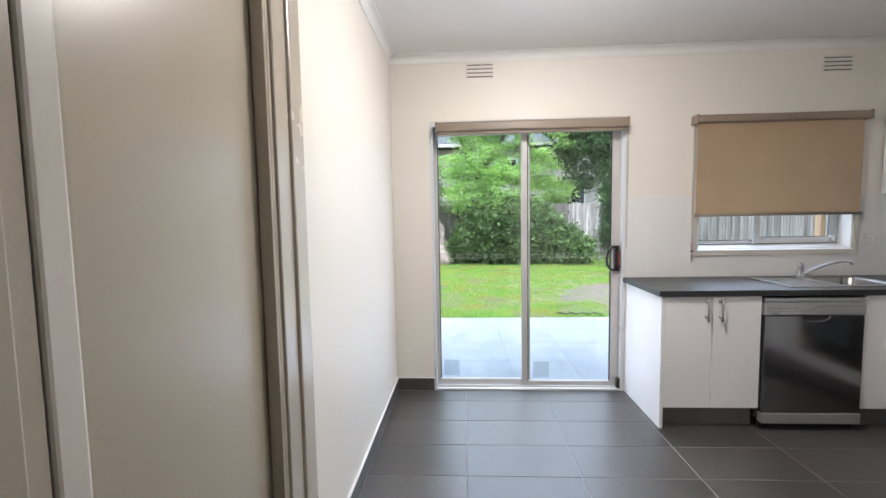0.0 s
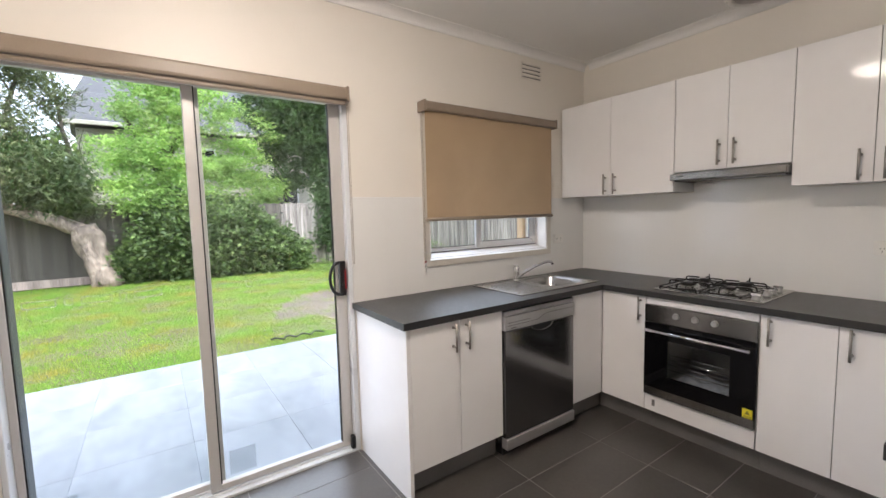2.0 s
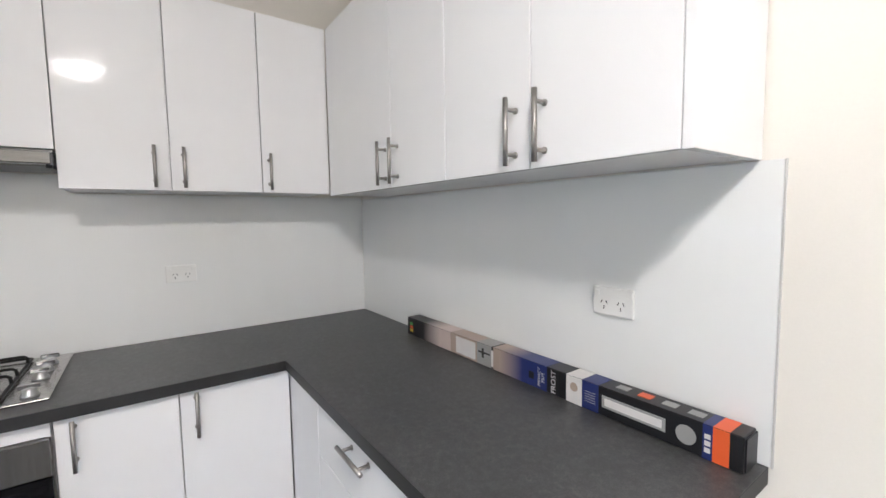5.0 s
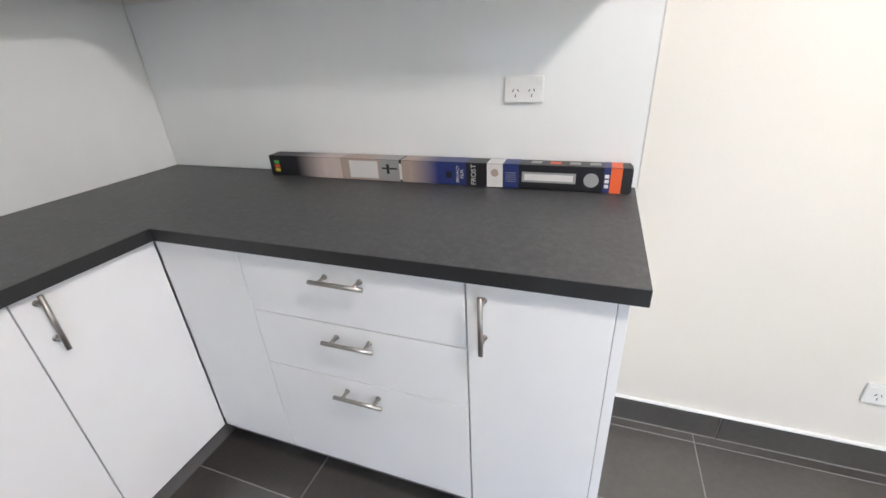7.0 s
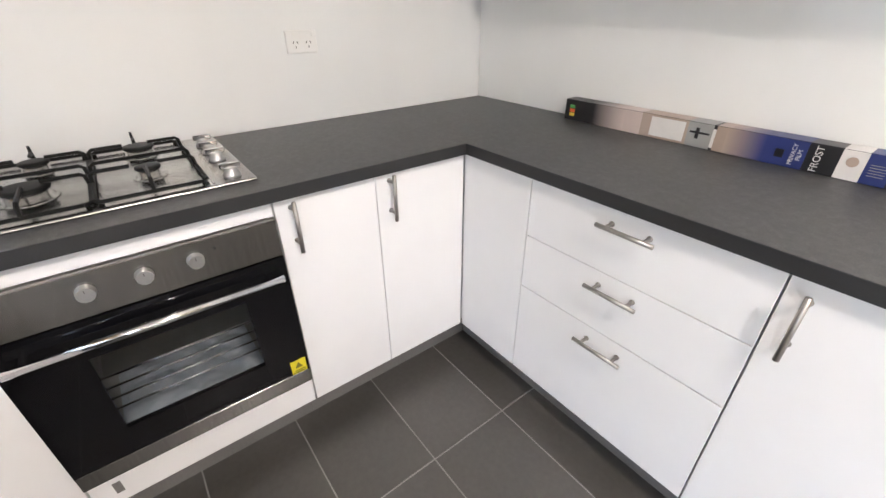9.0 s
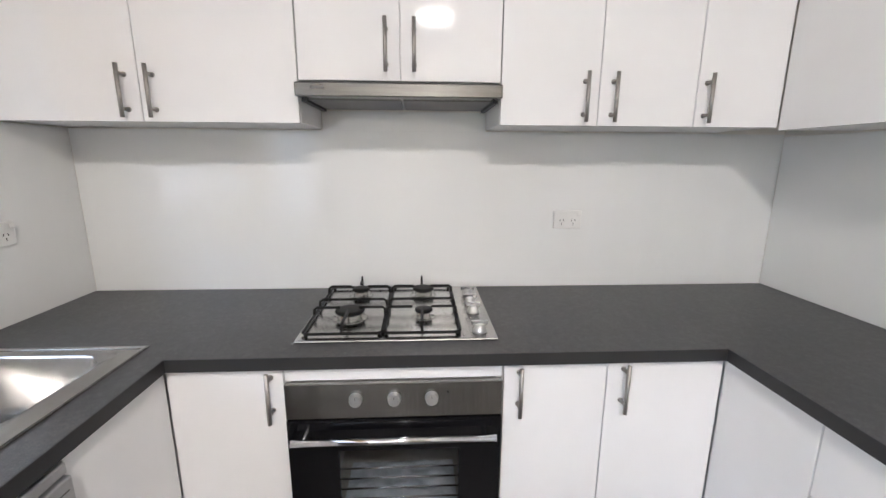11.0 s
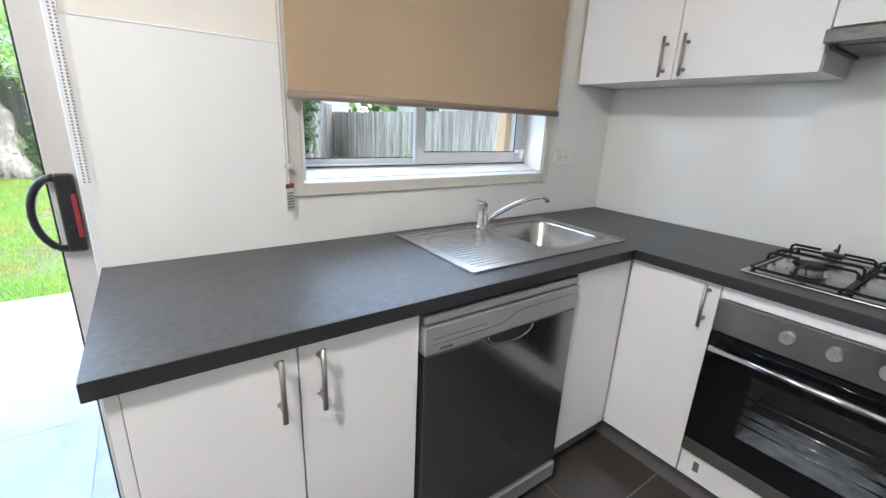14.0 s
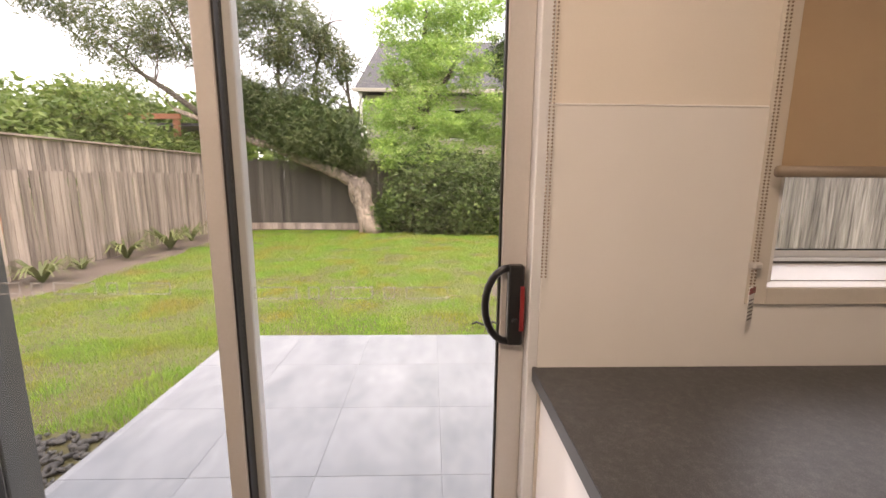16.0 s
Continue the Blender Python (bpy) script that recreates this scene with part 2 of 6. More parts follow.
leaf_bright = leaf_material("leaf_bright", (0.20, 0.38, 0.085), (0.52, 0.70, 0.23), 0.55)
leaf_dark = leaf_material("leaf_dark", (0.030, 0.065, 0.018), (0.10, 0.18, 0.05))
leaf_olive = leaf_material("leaf_olive", (0.055, 0.085, 0.035), (0.17, 0.21, 0.085))
leaf_hedge = leaf_material("leaf_hedge", (0.08, 0.15, 0.03), (0.24, 0.34, 0.09))
leaf_ivy = leaf_material("leaf_ivy", (0.028, 0.06, 0.018), (0.19, 0.29, 0.085))
leaf_strap = leaf_material("leaf_strap", (0.08, 0.12, 0.04), (0.2, 0.24, 0.09))
grass_blade = leaf_material("grass_blade", (0.17, 0.32, 0.045), (0.47, 0.60, 0.14), 0.45, 1.5, ((0.33, (1.35, 0.86, 0.75)), (0.45, (1.06, 1.0, 0.85)), (0.62, (0.82, 1.06, 0.7))))
lawn_soil = two_scale("lawn_soil", (0.085, 0.065, 0.032), (0.12, 0.15, 0.04), 0.9, big=1.3, fine=40, relief=0.6, depth=0.02)
bed_soil = two_scale("bed_soil", (0.095, 0.074, 0.060), (0.175, 0.138, 0.112), 0.95, big=2, fine=40, relief=0.7, depth=0.02)
bark = two_scale("bark", (0.05, 0.038, 0.03), (0.62, 0.49, 0.39), 0.9, big=7, fine=24, stretch=(1, 1, 0.5), relief=1.0, depth=0.04)
bark_dark = two_scale("bark_dark", (0.05, 0.042, 0.034), (0.14, 0.115, 0.09), 0.9, big=5, fine=30, relief=0.8, depth=0.02)
paling_wood = two_scale("paling_wood", (0.15, 0.11, 0.088), (0.72, 0.575, 0.485), 0.9, big=5.0, fine=34, stretch=(1, 1, 0.10), relief=0.5, depth=0.004, per_object=0.40)
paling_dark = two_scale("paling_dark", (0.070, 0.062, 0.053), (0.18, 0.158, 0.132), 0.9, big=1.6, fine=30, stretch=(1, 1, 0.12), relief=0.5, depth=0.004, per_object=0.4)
paling_pale = two_scale("paling_pale", (0.055, 0.042, 0.034), (0.62, 0.55, 0.48), 0.9, big=9.0, fine=36, stretch=(1, 1, 0.13), relief=0.5, depth=0.004, per_object=0.35)
patio_stone = two_scale("patio_stone", (0.19, 0.208, 0.232), (0.335, 0.355, 0.385), 0.38, big=4.0, fine=14, stretch=(1, 0.5, 1), relief=0.08, depth=0.001, per_object=0.05)
pebble_dark = two_scale("pebble_dark", (0.03, 0.03, 0.03), (0.09, 0.088, 0.085), 0.6, big=9, fine=90, relief=0.3)
brick_orange = two_scale("brick_orange", (0.62, 0.42, 0.24), (0.70, 0.49, 0.30), 0.8, big=2, fine=80, relief=0.3)
weatherboard = two_scale("weatherboard", (0.46, 0.43, 0.36), (0.56, 0.53, 0.45), 0.6, big=2, fine=50, relief=0.1)
roof_slate = two_scale("roof_slate", (0.035, 0.037, 0.042), (0.07, 0.073, 0.08), 0.6, big=2, fine=40, relief=0.3)
post_orange = two_scale("post_orange", (0.34, 0.12, 0.06), (0.45, 0.17, 0.09), 0.7, big=3, fine=60, relief=0.2)


def lamp_material():
    m, nt, b = material("lamp_glow", 0.4)
    b.inputs["Base Color"].default_value = (0.85, 0.82, 0.76, 1)
    b.inputs["Emission Color"].default_value = (*LAMP_COLOUR, 1)
    b.inputs["Emission Strength"].default_value = LAMP
    return m


lamp_glow = lamp_material()

# ---- building tools ----
ORIGIN = {}


def thing(name, at, label, category, group="", kind=""):
    ob = new(name)
    ob.location = at
    ob.empty_display_size = 0.1
    ORIGIN[ob] = Vector(at)
    return tagged(ob, label, category, group, kind)


def mesh_of(bm, mat, smooth=False):
    me = bpy.data.meshes.new("mesh")
    bm.to_mesh(me)
    bm.free()
    if mat:
        for one in (mat if isinstance(mat, (list, tuple)) else (mat,)):
            me.materials.append(one)
    if smooth:
        me.polygons.foreach_set("use_smooth", [True] * len(me.polygons))
    return me


def part(name, bm, mat, parent, label="", smooth=False):
    """One mesh object, given in world metres, under a thing or a part."""
    o = ORIGIN[parent]
    bm.transform(Matrix.Translation(-o))
    ob = new(name, mesh_of(bm, mat, smooth))
    ob.parent = parent
    ORIGIN[ob] = o
    return tagged(ob, label)


def piece(name, me, parent, m, label=""):
    """An object on a shared mesh, at a pose in the world, under a thing or a part."""
    ob = new(name, me)
    ob.parent = parent
    ob.matrix_basis = Matrix.Translation(-ORIGIN[parent]) @ m
    ORIGIN[ob] = ORIGIN[parent]
    return tagged(ob, label)


def single(name, bm, mat, label, category, group="", kind="", smooth=False):
    """A top-level thing of one mesh, given in world metres."""
    ob = new(name, mesh_of(bm, mat, smooth))
    ORIGIN[ob] = Vector((0, 0, 0))
    return tagged(ob, label, category, group, kind)


def box(bm, x0, x1, y0, y1, z0, z1, bevel=0.0, seg=1, mat=0):
    x0, x1 = sorted((x0, x1))
    y0, y1 = sorted((y0, y1))
    z0, z1 = sorted((z0, z1))
    m = Matrix.LocRotScale(((x0 + x1) / 2, (y0 + y1) / 2, (z0 + z1) / 2), None, (x1 - x0, y1 - y0, z1 - z0))
    made = bmesh.ops.create_cube(bm, size=1, matrix=m)
    faces = {f for v in made["verts"] for f in v.link_faces}
    if bevel:
        edges = list({e for v in made["verts"] for e in v.link_edges})
        out = bmesh.ops.bevel(bm, geom=edges, offset=bevel, segments=seg, affect="EDGES", profile=0.5)
        faces |= set(out["faces"])
    if mat:
        for f in faces:
            if f.is_valid:
                f.material_index = mat
    return bm


def B(*a, **k):
    return box(bmesh.new(), *a, **k)


def rod(bm, p, q, r, seg=12, r2=None, caps=True):
    p, q = Vector(p), Vector(q)
    d = q - p
    m = Matrix.Translation((p + q) / 2) @ d.to_track_quat("Z", "Y").to_matrix().to_4x4()
    bmesh.ops.create_cone(bm, cap_ends=caps, segments=seg, radius1=r, radius2=r if r2 is None else r2, depth=d.length, matrix=m)
    return bm


def tube(bm, pts, radii, seg=8):
    """A tapered tube through points."""
    pts = [Vector(p) for p in pts]
    rings = []
    side = None
    for i, p in enumerate(pts):
        d = (pts[min(i + 1, len(pts) - 1)] - pts[max(i - 1, 0)]).normalized()
        if side is None:
            side = d.orthogonal().normalized()
        side = (side - d * side.dot(d)).normalized()
        up = d.cross(side)
        r = radii[i] if isinstance(radii, (list, tuple)) else radii
        rings.append([bm.verts.new(p + r * (math.cos(a) * side + math.sin(a) * up)) for a in (2 * math.pi * k / seg for k in range(seg))])
    for a, b in zip(rings, rings[1:]):
        for k in range(seg):
            bm.faces.new((a[k], a[(k + 1) % seg], b[(k + 1) % seg], b[k]))
    bm.faces.new(rings[0][::-1])
    bm.faces.new(rings[-1])
    return bm


def lathe(bm, profile, centre, seg=24):
    """A turned shape about an upright axis: (radius, height) pairs."""
    cx, cy, cz = centre
    rings = [[bm.verts.new((cx + r * math.cos(a), cy + r * math.sin(a), cz + z)) for a in (2 * math.pi * k / seg for k in range(seg))] for r, z in profile]
    for a, b in zip(rings, rings[1:]):
        for k in range(seg):
            bm.faces.new((a[k], a[(k + 1) % seg], b[(k + 1) % seg], b[k]))
    bm.faces.new(rings[0][::-1])
    bm.faces.new(rings[-1])
    bmesh.ops.recalc_face_normals(bm, faces=bm.faces[:])
    return bm


def raw_mesh(verts, faces, mat):
    me = bpy.data.meshes.new("mesh")
    me.from_pydata(verts, [], faces)
    me.materials.append(mat)
    return me


def text_mesh(words, size, mat):
    """Lettering as a mesh, in the x-y plane, centred."""
    cu = bpy.data.curves.new("lettering", "FONT")
    cu.body, cu.size, cu.align_x, cu.align_y, cu.extrude = words, size, "CENTER", "CENTER", 0.0002
    ob = bpy.data.objects.new("lettering", cu)
    me = bpy.data.meshes.new_from_object(ob)
    bpy.data.objects.remove(ob)
    me.materials.append(mat)
    return me

# ---- the room ----
XL, XR, YB, YS, ZC = 1.315, 5.216, 0.0, -2.676, 2.605   # side walls, window wall, far wall, ceiling
DX0, DX1, DZ = 1.612, 3.10, 2.115                          # sliding door's opening
WX0, WX1, WZ0, WZ1 = 3.62, 4.74, 1.10, 2.03             # window's opening
OX0, OX1, OZ = 1.315, 2.46, 2.30                        # opening to the hall
LY0, LY1, LZ = -2.69, -2.03, 2.06                        # doorway in the side wall
WT = 0.22


def wall(name, boxes, mat, label):
    bm = bmesh.new()
    for b in boxes:
        box(bm, *b)
    return single(name, bm, mat, label, "wall", kind="structure")


wall("wall_north", [
    (XL - 0.12, DX0, YB, YB + WT, 0, ZC), (DX0, DX1, YB, YB + WT, DZ, ZC), (DX1, WX0, YB, YB + WT, 0, ZC),
    (WX0, WX1, YB, YB + WT, 0, WZ0), (WX0, WX1, YB, YB + WT, WZ1, ZC), (WX1, XR + 0.2, YB, YB + WT, 0, ZC)],
    wall_paint, "cream painted wall with a sliding door and a window")
wall("wall_outer_leaf", [(DX1 + 0.06, WX0 + 0.03, YB + WT, YB + WT + 0.06, -0.05, ZC), (WX0 + 0.03, WX1 - 0.038, YB + WT, YB + WT + 0.06, -0.05, WZ0 + 0.02),
                         (WX0 + 0.03, WX1 - 0.038, YB + WT, YB + WT + 0.06, WZ1 - 0.02, ZC), (WX1 - 0.038, XR + 0.2, YB + WT, YB + WT + 0.06, -0.05, ZC)],
     brick_orange, "warm orange brick outer face around the window")
wall("wall_east", [(XR, XR + 0.2, -4.8, YB, 0, ZC)], wall_paint, "cream painted wall behind the cooktop")
wall("wall_south", [(OX1, XR, YS - 0.11, YS, 0, ZC), (OX0, OX1, YS - 0.11, YS, OZ, ZC)],
     wall_paint, "pale painted wall with an opening to the hall")
wall("wall_west", [(XL - 0.12, XL, LY1, YB, 0, ZC), (XL - 0.12, XL, LY0, LY1, LZ, ZC), (XL - 0.12, XL, -4.8, LY0, 0, ZC)],
     wall_paint, "plain pale painted wall with a doorway")
wall("wall_hall_end", [(XL - 0.12, XR + 0.2, -4.92, -4.8, 0, ZC)], wall_paint, "plain painted wall closing the hall")
wall("wall_hall_side", [(2.75, 2.85, -4.8, YS - 0.11, 0, ZC)], wall_paint, "plain painted side wall of the hall")
wall("wall_closet", [(XL - 0.9, XL - 0.8, -3.0, -1.5, 0, ZC)], wall_paint, "plain wall behind the side door")
single("ceiling", B(XL - 0.9, XR + 0.2, -4.92, YB + WT, ZC, ZC + 0.12), ceiling_paint, "flat white painted plaster ceiling", "ceiling", kind="structure")
single("roof_slab", B(XL - 3.0, XR + 1.2, -5.4, YB + 0.3, ZC + 0.18, ZC + 0.3), roof_slate, "dark roof covering over the house", "roof", kind="structure")


def cornice(name, along, a, b, at, sign):
    """A coved cornice: a quarter-round strip with a bead, along x or y."""
    prof = [(0.0, -0.055), (0.006, -0.055), (0.008, -0.046)] + [(0.052 - 0.044 * math.cos(t), -0.046 + 0.040 * math.sin(t)) for t in (math.pi / 2 * k / 6 for k in range(7))] + [(0.058, -0.004), (0.058, 0.0), (0.0, 0.0)]
    bm = bmesh.new()
    ends = []
    for s in (a, b):
        ends.append([bm.verts.new((s, at + sign * u, ZC + v) if along == "x" else (at + sign * u, s, ZC + v)) for u, v in prof])
    n = len(prof)
    for k in range(n):
        bm.faces.new((ends[0][k], ends[0][(k + 1) % n], ends[1][(k + 1) % n], ends[1][k]))
    bm.faces.new(ends[0])
    bm.faces.new(ends[1][::-1])
    bmesh.ops.recalc_face_normals(bm, faces=bm.faces[:])
    single(name, bm, ceiling_paint, "white coved plaster cornice under the ceiling", "cornice", kind="structure")


cornice("trim_cornice_north", "x", XL, XR, YB - 0.001, -1)
cornice("trim_cornice_east", "y", YS, YB - 0.06, XR - 0.001, -1)
cornice("trim_cornice_west", "y", YS, YB - 0.06, XL + 0.001, 1)
cornice("trim_cornice_south", "x", XL + 0.06, XR - 0.06, YS + 0.001, 1)


def skirting(name, boxes, caps):
    ob = thing(name, (0, 0, 0), "dark grey tile skirting with a pale top line", "skirting", kind="structure")
    for b in boxes:
        part("tile", B(*b, bevel=0.0015), tile_dark, ob)
    for x0, x1, y0, y1, _, _ in boxes:
        wide = x1 - x0 > y1 - y0
        part("joint", B(x0, x1 + (0 if wide else 0.0015), y0 - (0.0015 if wide and y0 < 0 and y1 > -0.5 else 0), y1 + (0.0015 if wide and y1 < -0.5 else 0), 0.0012, 0.0042), grout_grey, ob, "pale grout joint at the floor")
    for b in caps:
        part("edge_trim", B(*b), white_trim, ob, "thin white top edge")


S = 0.104
skirting("baseboard_west", [(XL, XL + 0.011, y0, y1, 0.004, S) for y0, y1 in ((-1.798, -1.242), (-1.238, -0.632), (-0.628, -0.012))], [(XL, XL + 0.012, -1.798, -0.012, S, S + 0.005)])
skirting("baseboard_north", [(XL, DX0, -0.011, 0, 0.004, S)], [(XL, DX0, -0.012, 0, S, S + 0.005)])
skirting("baseboard_south", [(x0, x1, YS, YS + 0.011, 0.004, S) for x0, x1 in ((2.52, 3.008), (3.012, 3.47))], [(2.52, 3.47, YS, YS + 0.012, S, S + 0.005)])

# floor: grout bed, with every tile a piece of its own further down
floor_ob = thing("floor", (0, 0, 0), "dark grey rectangular floor tiles with pale grout", "floor", kind="structure")
part("grout", B(XL - 0.9, XR + 0.2, -4.92, YB + 0.02, -0.12, -0.001), grout_grey, floor_ob, "pale grey grout bed")

# ---- opening to the hall and the side door ----
bm = bmesh.new()
for x0, x1 in ((OX1 - 0.02, OX1 - 0.001),):
    box(bm, x0, x1, YS - 0.12, YS + 0.008, 0, OZ, 0.002)
box(bm, OX0 + 0.001, OX1 - 0.02, YS - 0.12, YS + 0.008, OZ - 0.02, OZ - 0.001, 0.002)
for y in (YS + 0.008, YS - 0.135):
    box(bm, OX1 - 0.014, OX1 + 0.055, y, y + 0.016, 0, OZ + 0.07, 0.004)
box(bm, OX0 + 0.001, OX1 - 0.015, YS + 0.008, YS + 0.024, OZ - 0.014, OZ + 0.07, 0.004)
single("trim_hall_opening", bm, trim_paint, "cream painted timber lining and architrave of the opening", "door frame", kind="structure")

door = thing("door_1", (XL, (LY0 + LY1) / 2, 0), "closed flush door with satin cream paint", "door", kind="structure")
DXF = XL - 0.040
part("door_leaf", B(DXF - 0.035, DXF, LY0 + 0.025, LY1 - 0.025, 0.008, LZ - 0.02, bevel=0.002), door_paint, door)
bm = bmesh.new()
for y0, y1 in ((LY0 - 0.0, LY0 + 0.022), (LY1 - 0.022, LY1)):
    box(bm, XL - 0.12, XL + 0.003, y0, y1, 0, LZ, 0.002)
box(bm, XL - 0.12, XL + 0.003, LY0, LY1, LZ - 0.018, LZ, 0.002)
box(bm, DXF + 0.004, XL + 0.002, LY1 - 0.034, LY1 - 0.022, 0, LZ - 0.018, 0.002)
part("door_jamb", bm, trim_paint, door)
part("hinge_architrave", B(XL, XL + 0.022, LY0 - 0.050, LY0 - 0.001, 0, LZ + 0.07, bevel=0.006, seg=2), window_trim, door, "pale painted architrave")
# no recess here: a darker strip paints the shadow beside the architrave
part("gap_shade_strip", B(XL, XL + 0.016, LY0 - 0.088, LY0 - 0.052, 0, LZ + 0.07, bevel=0.002), trim_paint, door, "darker beige strip painted for the shadow gap")
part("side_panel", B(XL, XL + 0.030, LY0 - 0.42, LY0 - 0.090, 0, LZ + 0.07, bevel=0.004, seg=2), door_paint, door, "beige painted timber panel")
bm = bmesh.new()
box(bm, XL, XL + 0.012, LY1 - 0.004, LY1 + 0.085, 0, LZ + 0.07, 0.003)
box(bm, XL, XL + 0.022, LY1 + 0.085, LY1 + 0.180, 0, LZ + 0.07, 0.006, 2)
box(bm, XL, XL + 0.020, LY0, LY1, LZ - 0.006, LZ + 0.07, 0.006, 2)
part("architrave", bm, trim_paint, door)
for z in (0.25, 1.80):
    part("hinge", rod(bmesh.new(), (DXF + 0.006, LY1 - 0.024, z), (DXF + 0.006, LY1 - 0.024, z + 0.09), 0.007, 10), satin_nickel, door, "painted steel butt hinge")

# ---- sliding door ----
sd = thing("door_2", ((DX0 + DX1) / 2, 0.06, 0), "closed two-panel aluminium sliding glass door to the patio", "sliding door", kind="structure")
bm = bmesh.new()
box(bm, DX0, DX0 + 0.022, 0.005, 0.125, 0, DZ, 0.003)
box(bm, DX1 - 0.03, DX1, 0.005, 0.125, 0, DZ, 0.003)
box(bm, DX0 + 0.022, DX1 - 0.03, 0.005, 0.125, DZ - 0.04, DZ, 0.003)
box(bm, DX0 + 0.022, DX1 - 0.03, 0.004, 0.16, 0.0, 0.016, 0.003)
for y in (0.035, 0.085, 0.118):
    box(bm, DX0 + 0.022, DX1 - 0.03, y, y + 0.006, 0.016, 0.028, 0.001)
part("door_frame", bm, white_alu, sd, "white aluminium outer frame and track")
# the reveal lies in shade, which is put into its dark colour
part("outer_reveal", B(DX0 - 0.02, DX0 + 0.050, 0.1265, 0.222, 0.0, DZ - 0.05, bevel=0.003), reveal_shaded, sd, "outer reveal of the opening, its shade painted dark grey-green")
for name, x0, x1, y0, lock in (("fixed_panel", DX0 + 0.022, 2.386, 0.088, False), ("sliding_panel", 2.314, DX1 - 0.03, 0.045, True)):
    bm = bmesh.new()
    y1 = y0 + 0.034
    w0, w1 = (0.046, 0.062) if lock else (0.026, 0.05)
    box(bm, x0, x0 + w0, y0, y1, 0.028, DZ - 0.045, 0.003)
    box(bm, x1 - w1, x1, y0, y1, 0.028, DZ - 0.045, 0.003)
    box(bm, x0 + w0, x1 - w1, y0, y1, 0.028, 0.062, 0.003)
    box(bm, x0 + w0, x1 - w1, y0, y1, DZ - 0.09, DZ - 0.045, 0.003)
    panel = part(name, bm, aluminium, sd, "aluminium door panel")
    g = part("glass_pane", B(x0 + w0 - 0.004, x1 - w1 + 0.004, y0 + 0.014, y0 + 0.019, 0.058, DZ - 0.085), pane_glass, panel)
    g.visible_shadow = False
    bm = bmesh.new()
    box(bm, x0 + w0, x0 + w0 + 0.005, y0 + 0.008, y0 + 0.026, 0.062, DZ - 0.09)
    box(bm, x1 - w1 - 0.005, x1 - w1, y0 + 0.008, y0 + 0.026, 0.062, DZ - 0.09)
    part("gasket", bm, rubber_black, panel, "black rubber glazing seal")
    # outlined safety decals at chest height and a pale square label low on the glass
    bm = bmesh.new()
    gx = x0 + w0 + 0.045
    for w in (0.105, 0.028, 0.105, 0.028, 0.105):
        xa, xb, za, zb, y = gx, gx + w, 1.052, 1.084, y0 + 0.0125
        for q in ((xa, xb, za, za + 0.004), (xa, xb, zb - 0.004, zb), (xa, xa + 0.004, za + 0.004, zb - 0.004), (xb - 0.004, xb, za + 0.004, zb - 0.004)):
            box(bm, q[0], q[1], y, y + 0.0014, q[2], q[3])
        gx += w + 0.026
    part("safety_decal", bm, decal_white, panel, "white outlined rectangles on the glass")
    sx = 1.688 if not lock else 2.405
    part("glass_label", B(sx, sx + 0.125, y0 + 0.0125, y0 + 0.0137, 0.088, 0.215), glass_material("frosted_label", (0.88, 0.89, 0.90)), panel, "square translucent label low on the glass")
rod_mid = bmesh.new()
box(rod_mid, 2.3605, 2.366, 0.050, 0.0875, 0.045, DZ - 0.05)
part("brush_seal", rod_mid, rubber_black, sd, "dark seal where the panels meet")
handle = part("door_handle", B(3.022, 3.060, 0.018, 0.045, 0.945, 1.145, bevel=0.004), plastic_black, sd, "black curved pull handle")
arc = [(3.024 - 0.056 * math.sin(a), 0.030, 1.045 + 0.092 * math.cos(a)) for a in (math.pi * k / 12 for k in range(13))]
part("grip", tube(bmesh.new(), arc, 0.0095, 8), plastic_black, handle, smooth=True)
part("lock_cover", B(3.050, 3.060, 0.012, 0.0178, 0.985, 1.095, bevel=0.001), red_plastic, handle, "red lock insert")
part("lock_snib", rod(bmesh.new(), (3.038, 0.0178, 1.01), (3.038, 0.008, 1.01), 0.007, 12), plastic_black, handle)
part("latch_block", B(DX1 - 0.055, DX1 - 0.032, -0.002, 0.03, 0.022, 0.10, bevel=0.003), plastic_black, sd, "dark latch at the foot of the frame")

# ---- window ----
win = thing("window_1", ((WX0 + WX1) / 2, 0.1, WZ0), "white sliding window with timber reveal and sill", "window", kind="structure")
bm = bmesh.new()
for q in ((WX0 - 0.04, WX0, WZ0 - 0.04, WZ1 + 0.04), (WX1, WX1 + 0.04, WZ0 - 0.04, WZ1 + 0.04), (WX0, WX1, WZ1, WZ1 + 0.04), (WX0, WX1, WZ0 - 0.04, WZ0)):
    box(bm, q[0], q[1], -0.018, -0.001, q[2], q[3], 0.002)
part("architrave", bm, window_trim, win, "flat cream painted architrave")
bm = bmesh.new()
box(bm, WX0, WX1, -0.016, 0.10, WZ0 - 0.02, WZ0 + 0.002)
for v in bm.verts:
    if v.co.y > 0.05 and v.co.z > WZ0:
        v.co.z = WZ0 + 0.034
part("window_sill", bm, white_trim, win)
part("sill_joint", B(WX0 + 0.013, WX1 - 0.013, 0.012, 0.0145, WZ0 + 0.004, WZ0 + 0.0115), grout_grey, win, "fine dark joint across the sill")
part("frame_gasket", B(WX0 + 0.004, WX1 - 0.004, 0.0965, 0.0995, WZ0 + 0.0365, WZ0 + 0.0405), rubber_black, win, "dark seal under the window frame")
bm = bmesh.new()
box(bm, WX0, WX0 + 0.012, -0.012, 0.10, WZ0 + 0.012, WZ1, 0.001)
box(bm, WX1 - 0.012, WX1, -0.012, 0.10, WZ0 + 0.012, WZ1, 0.001)
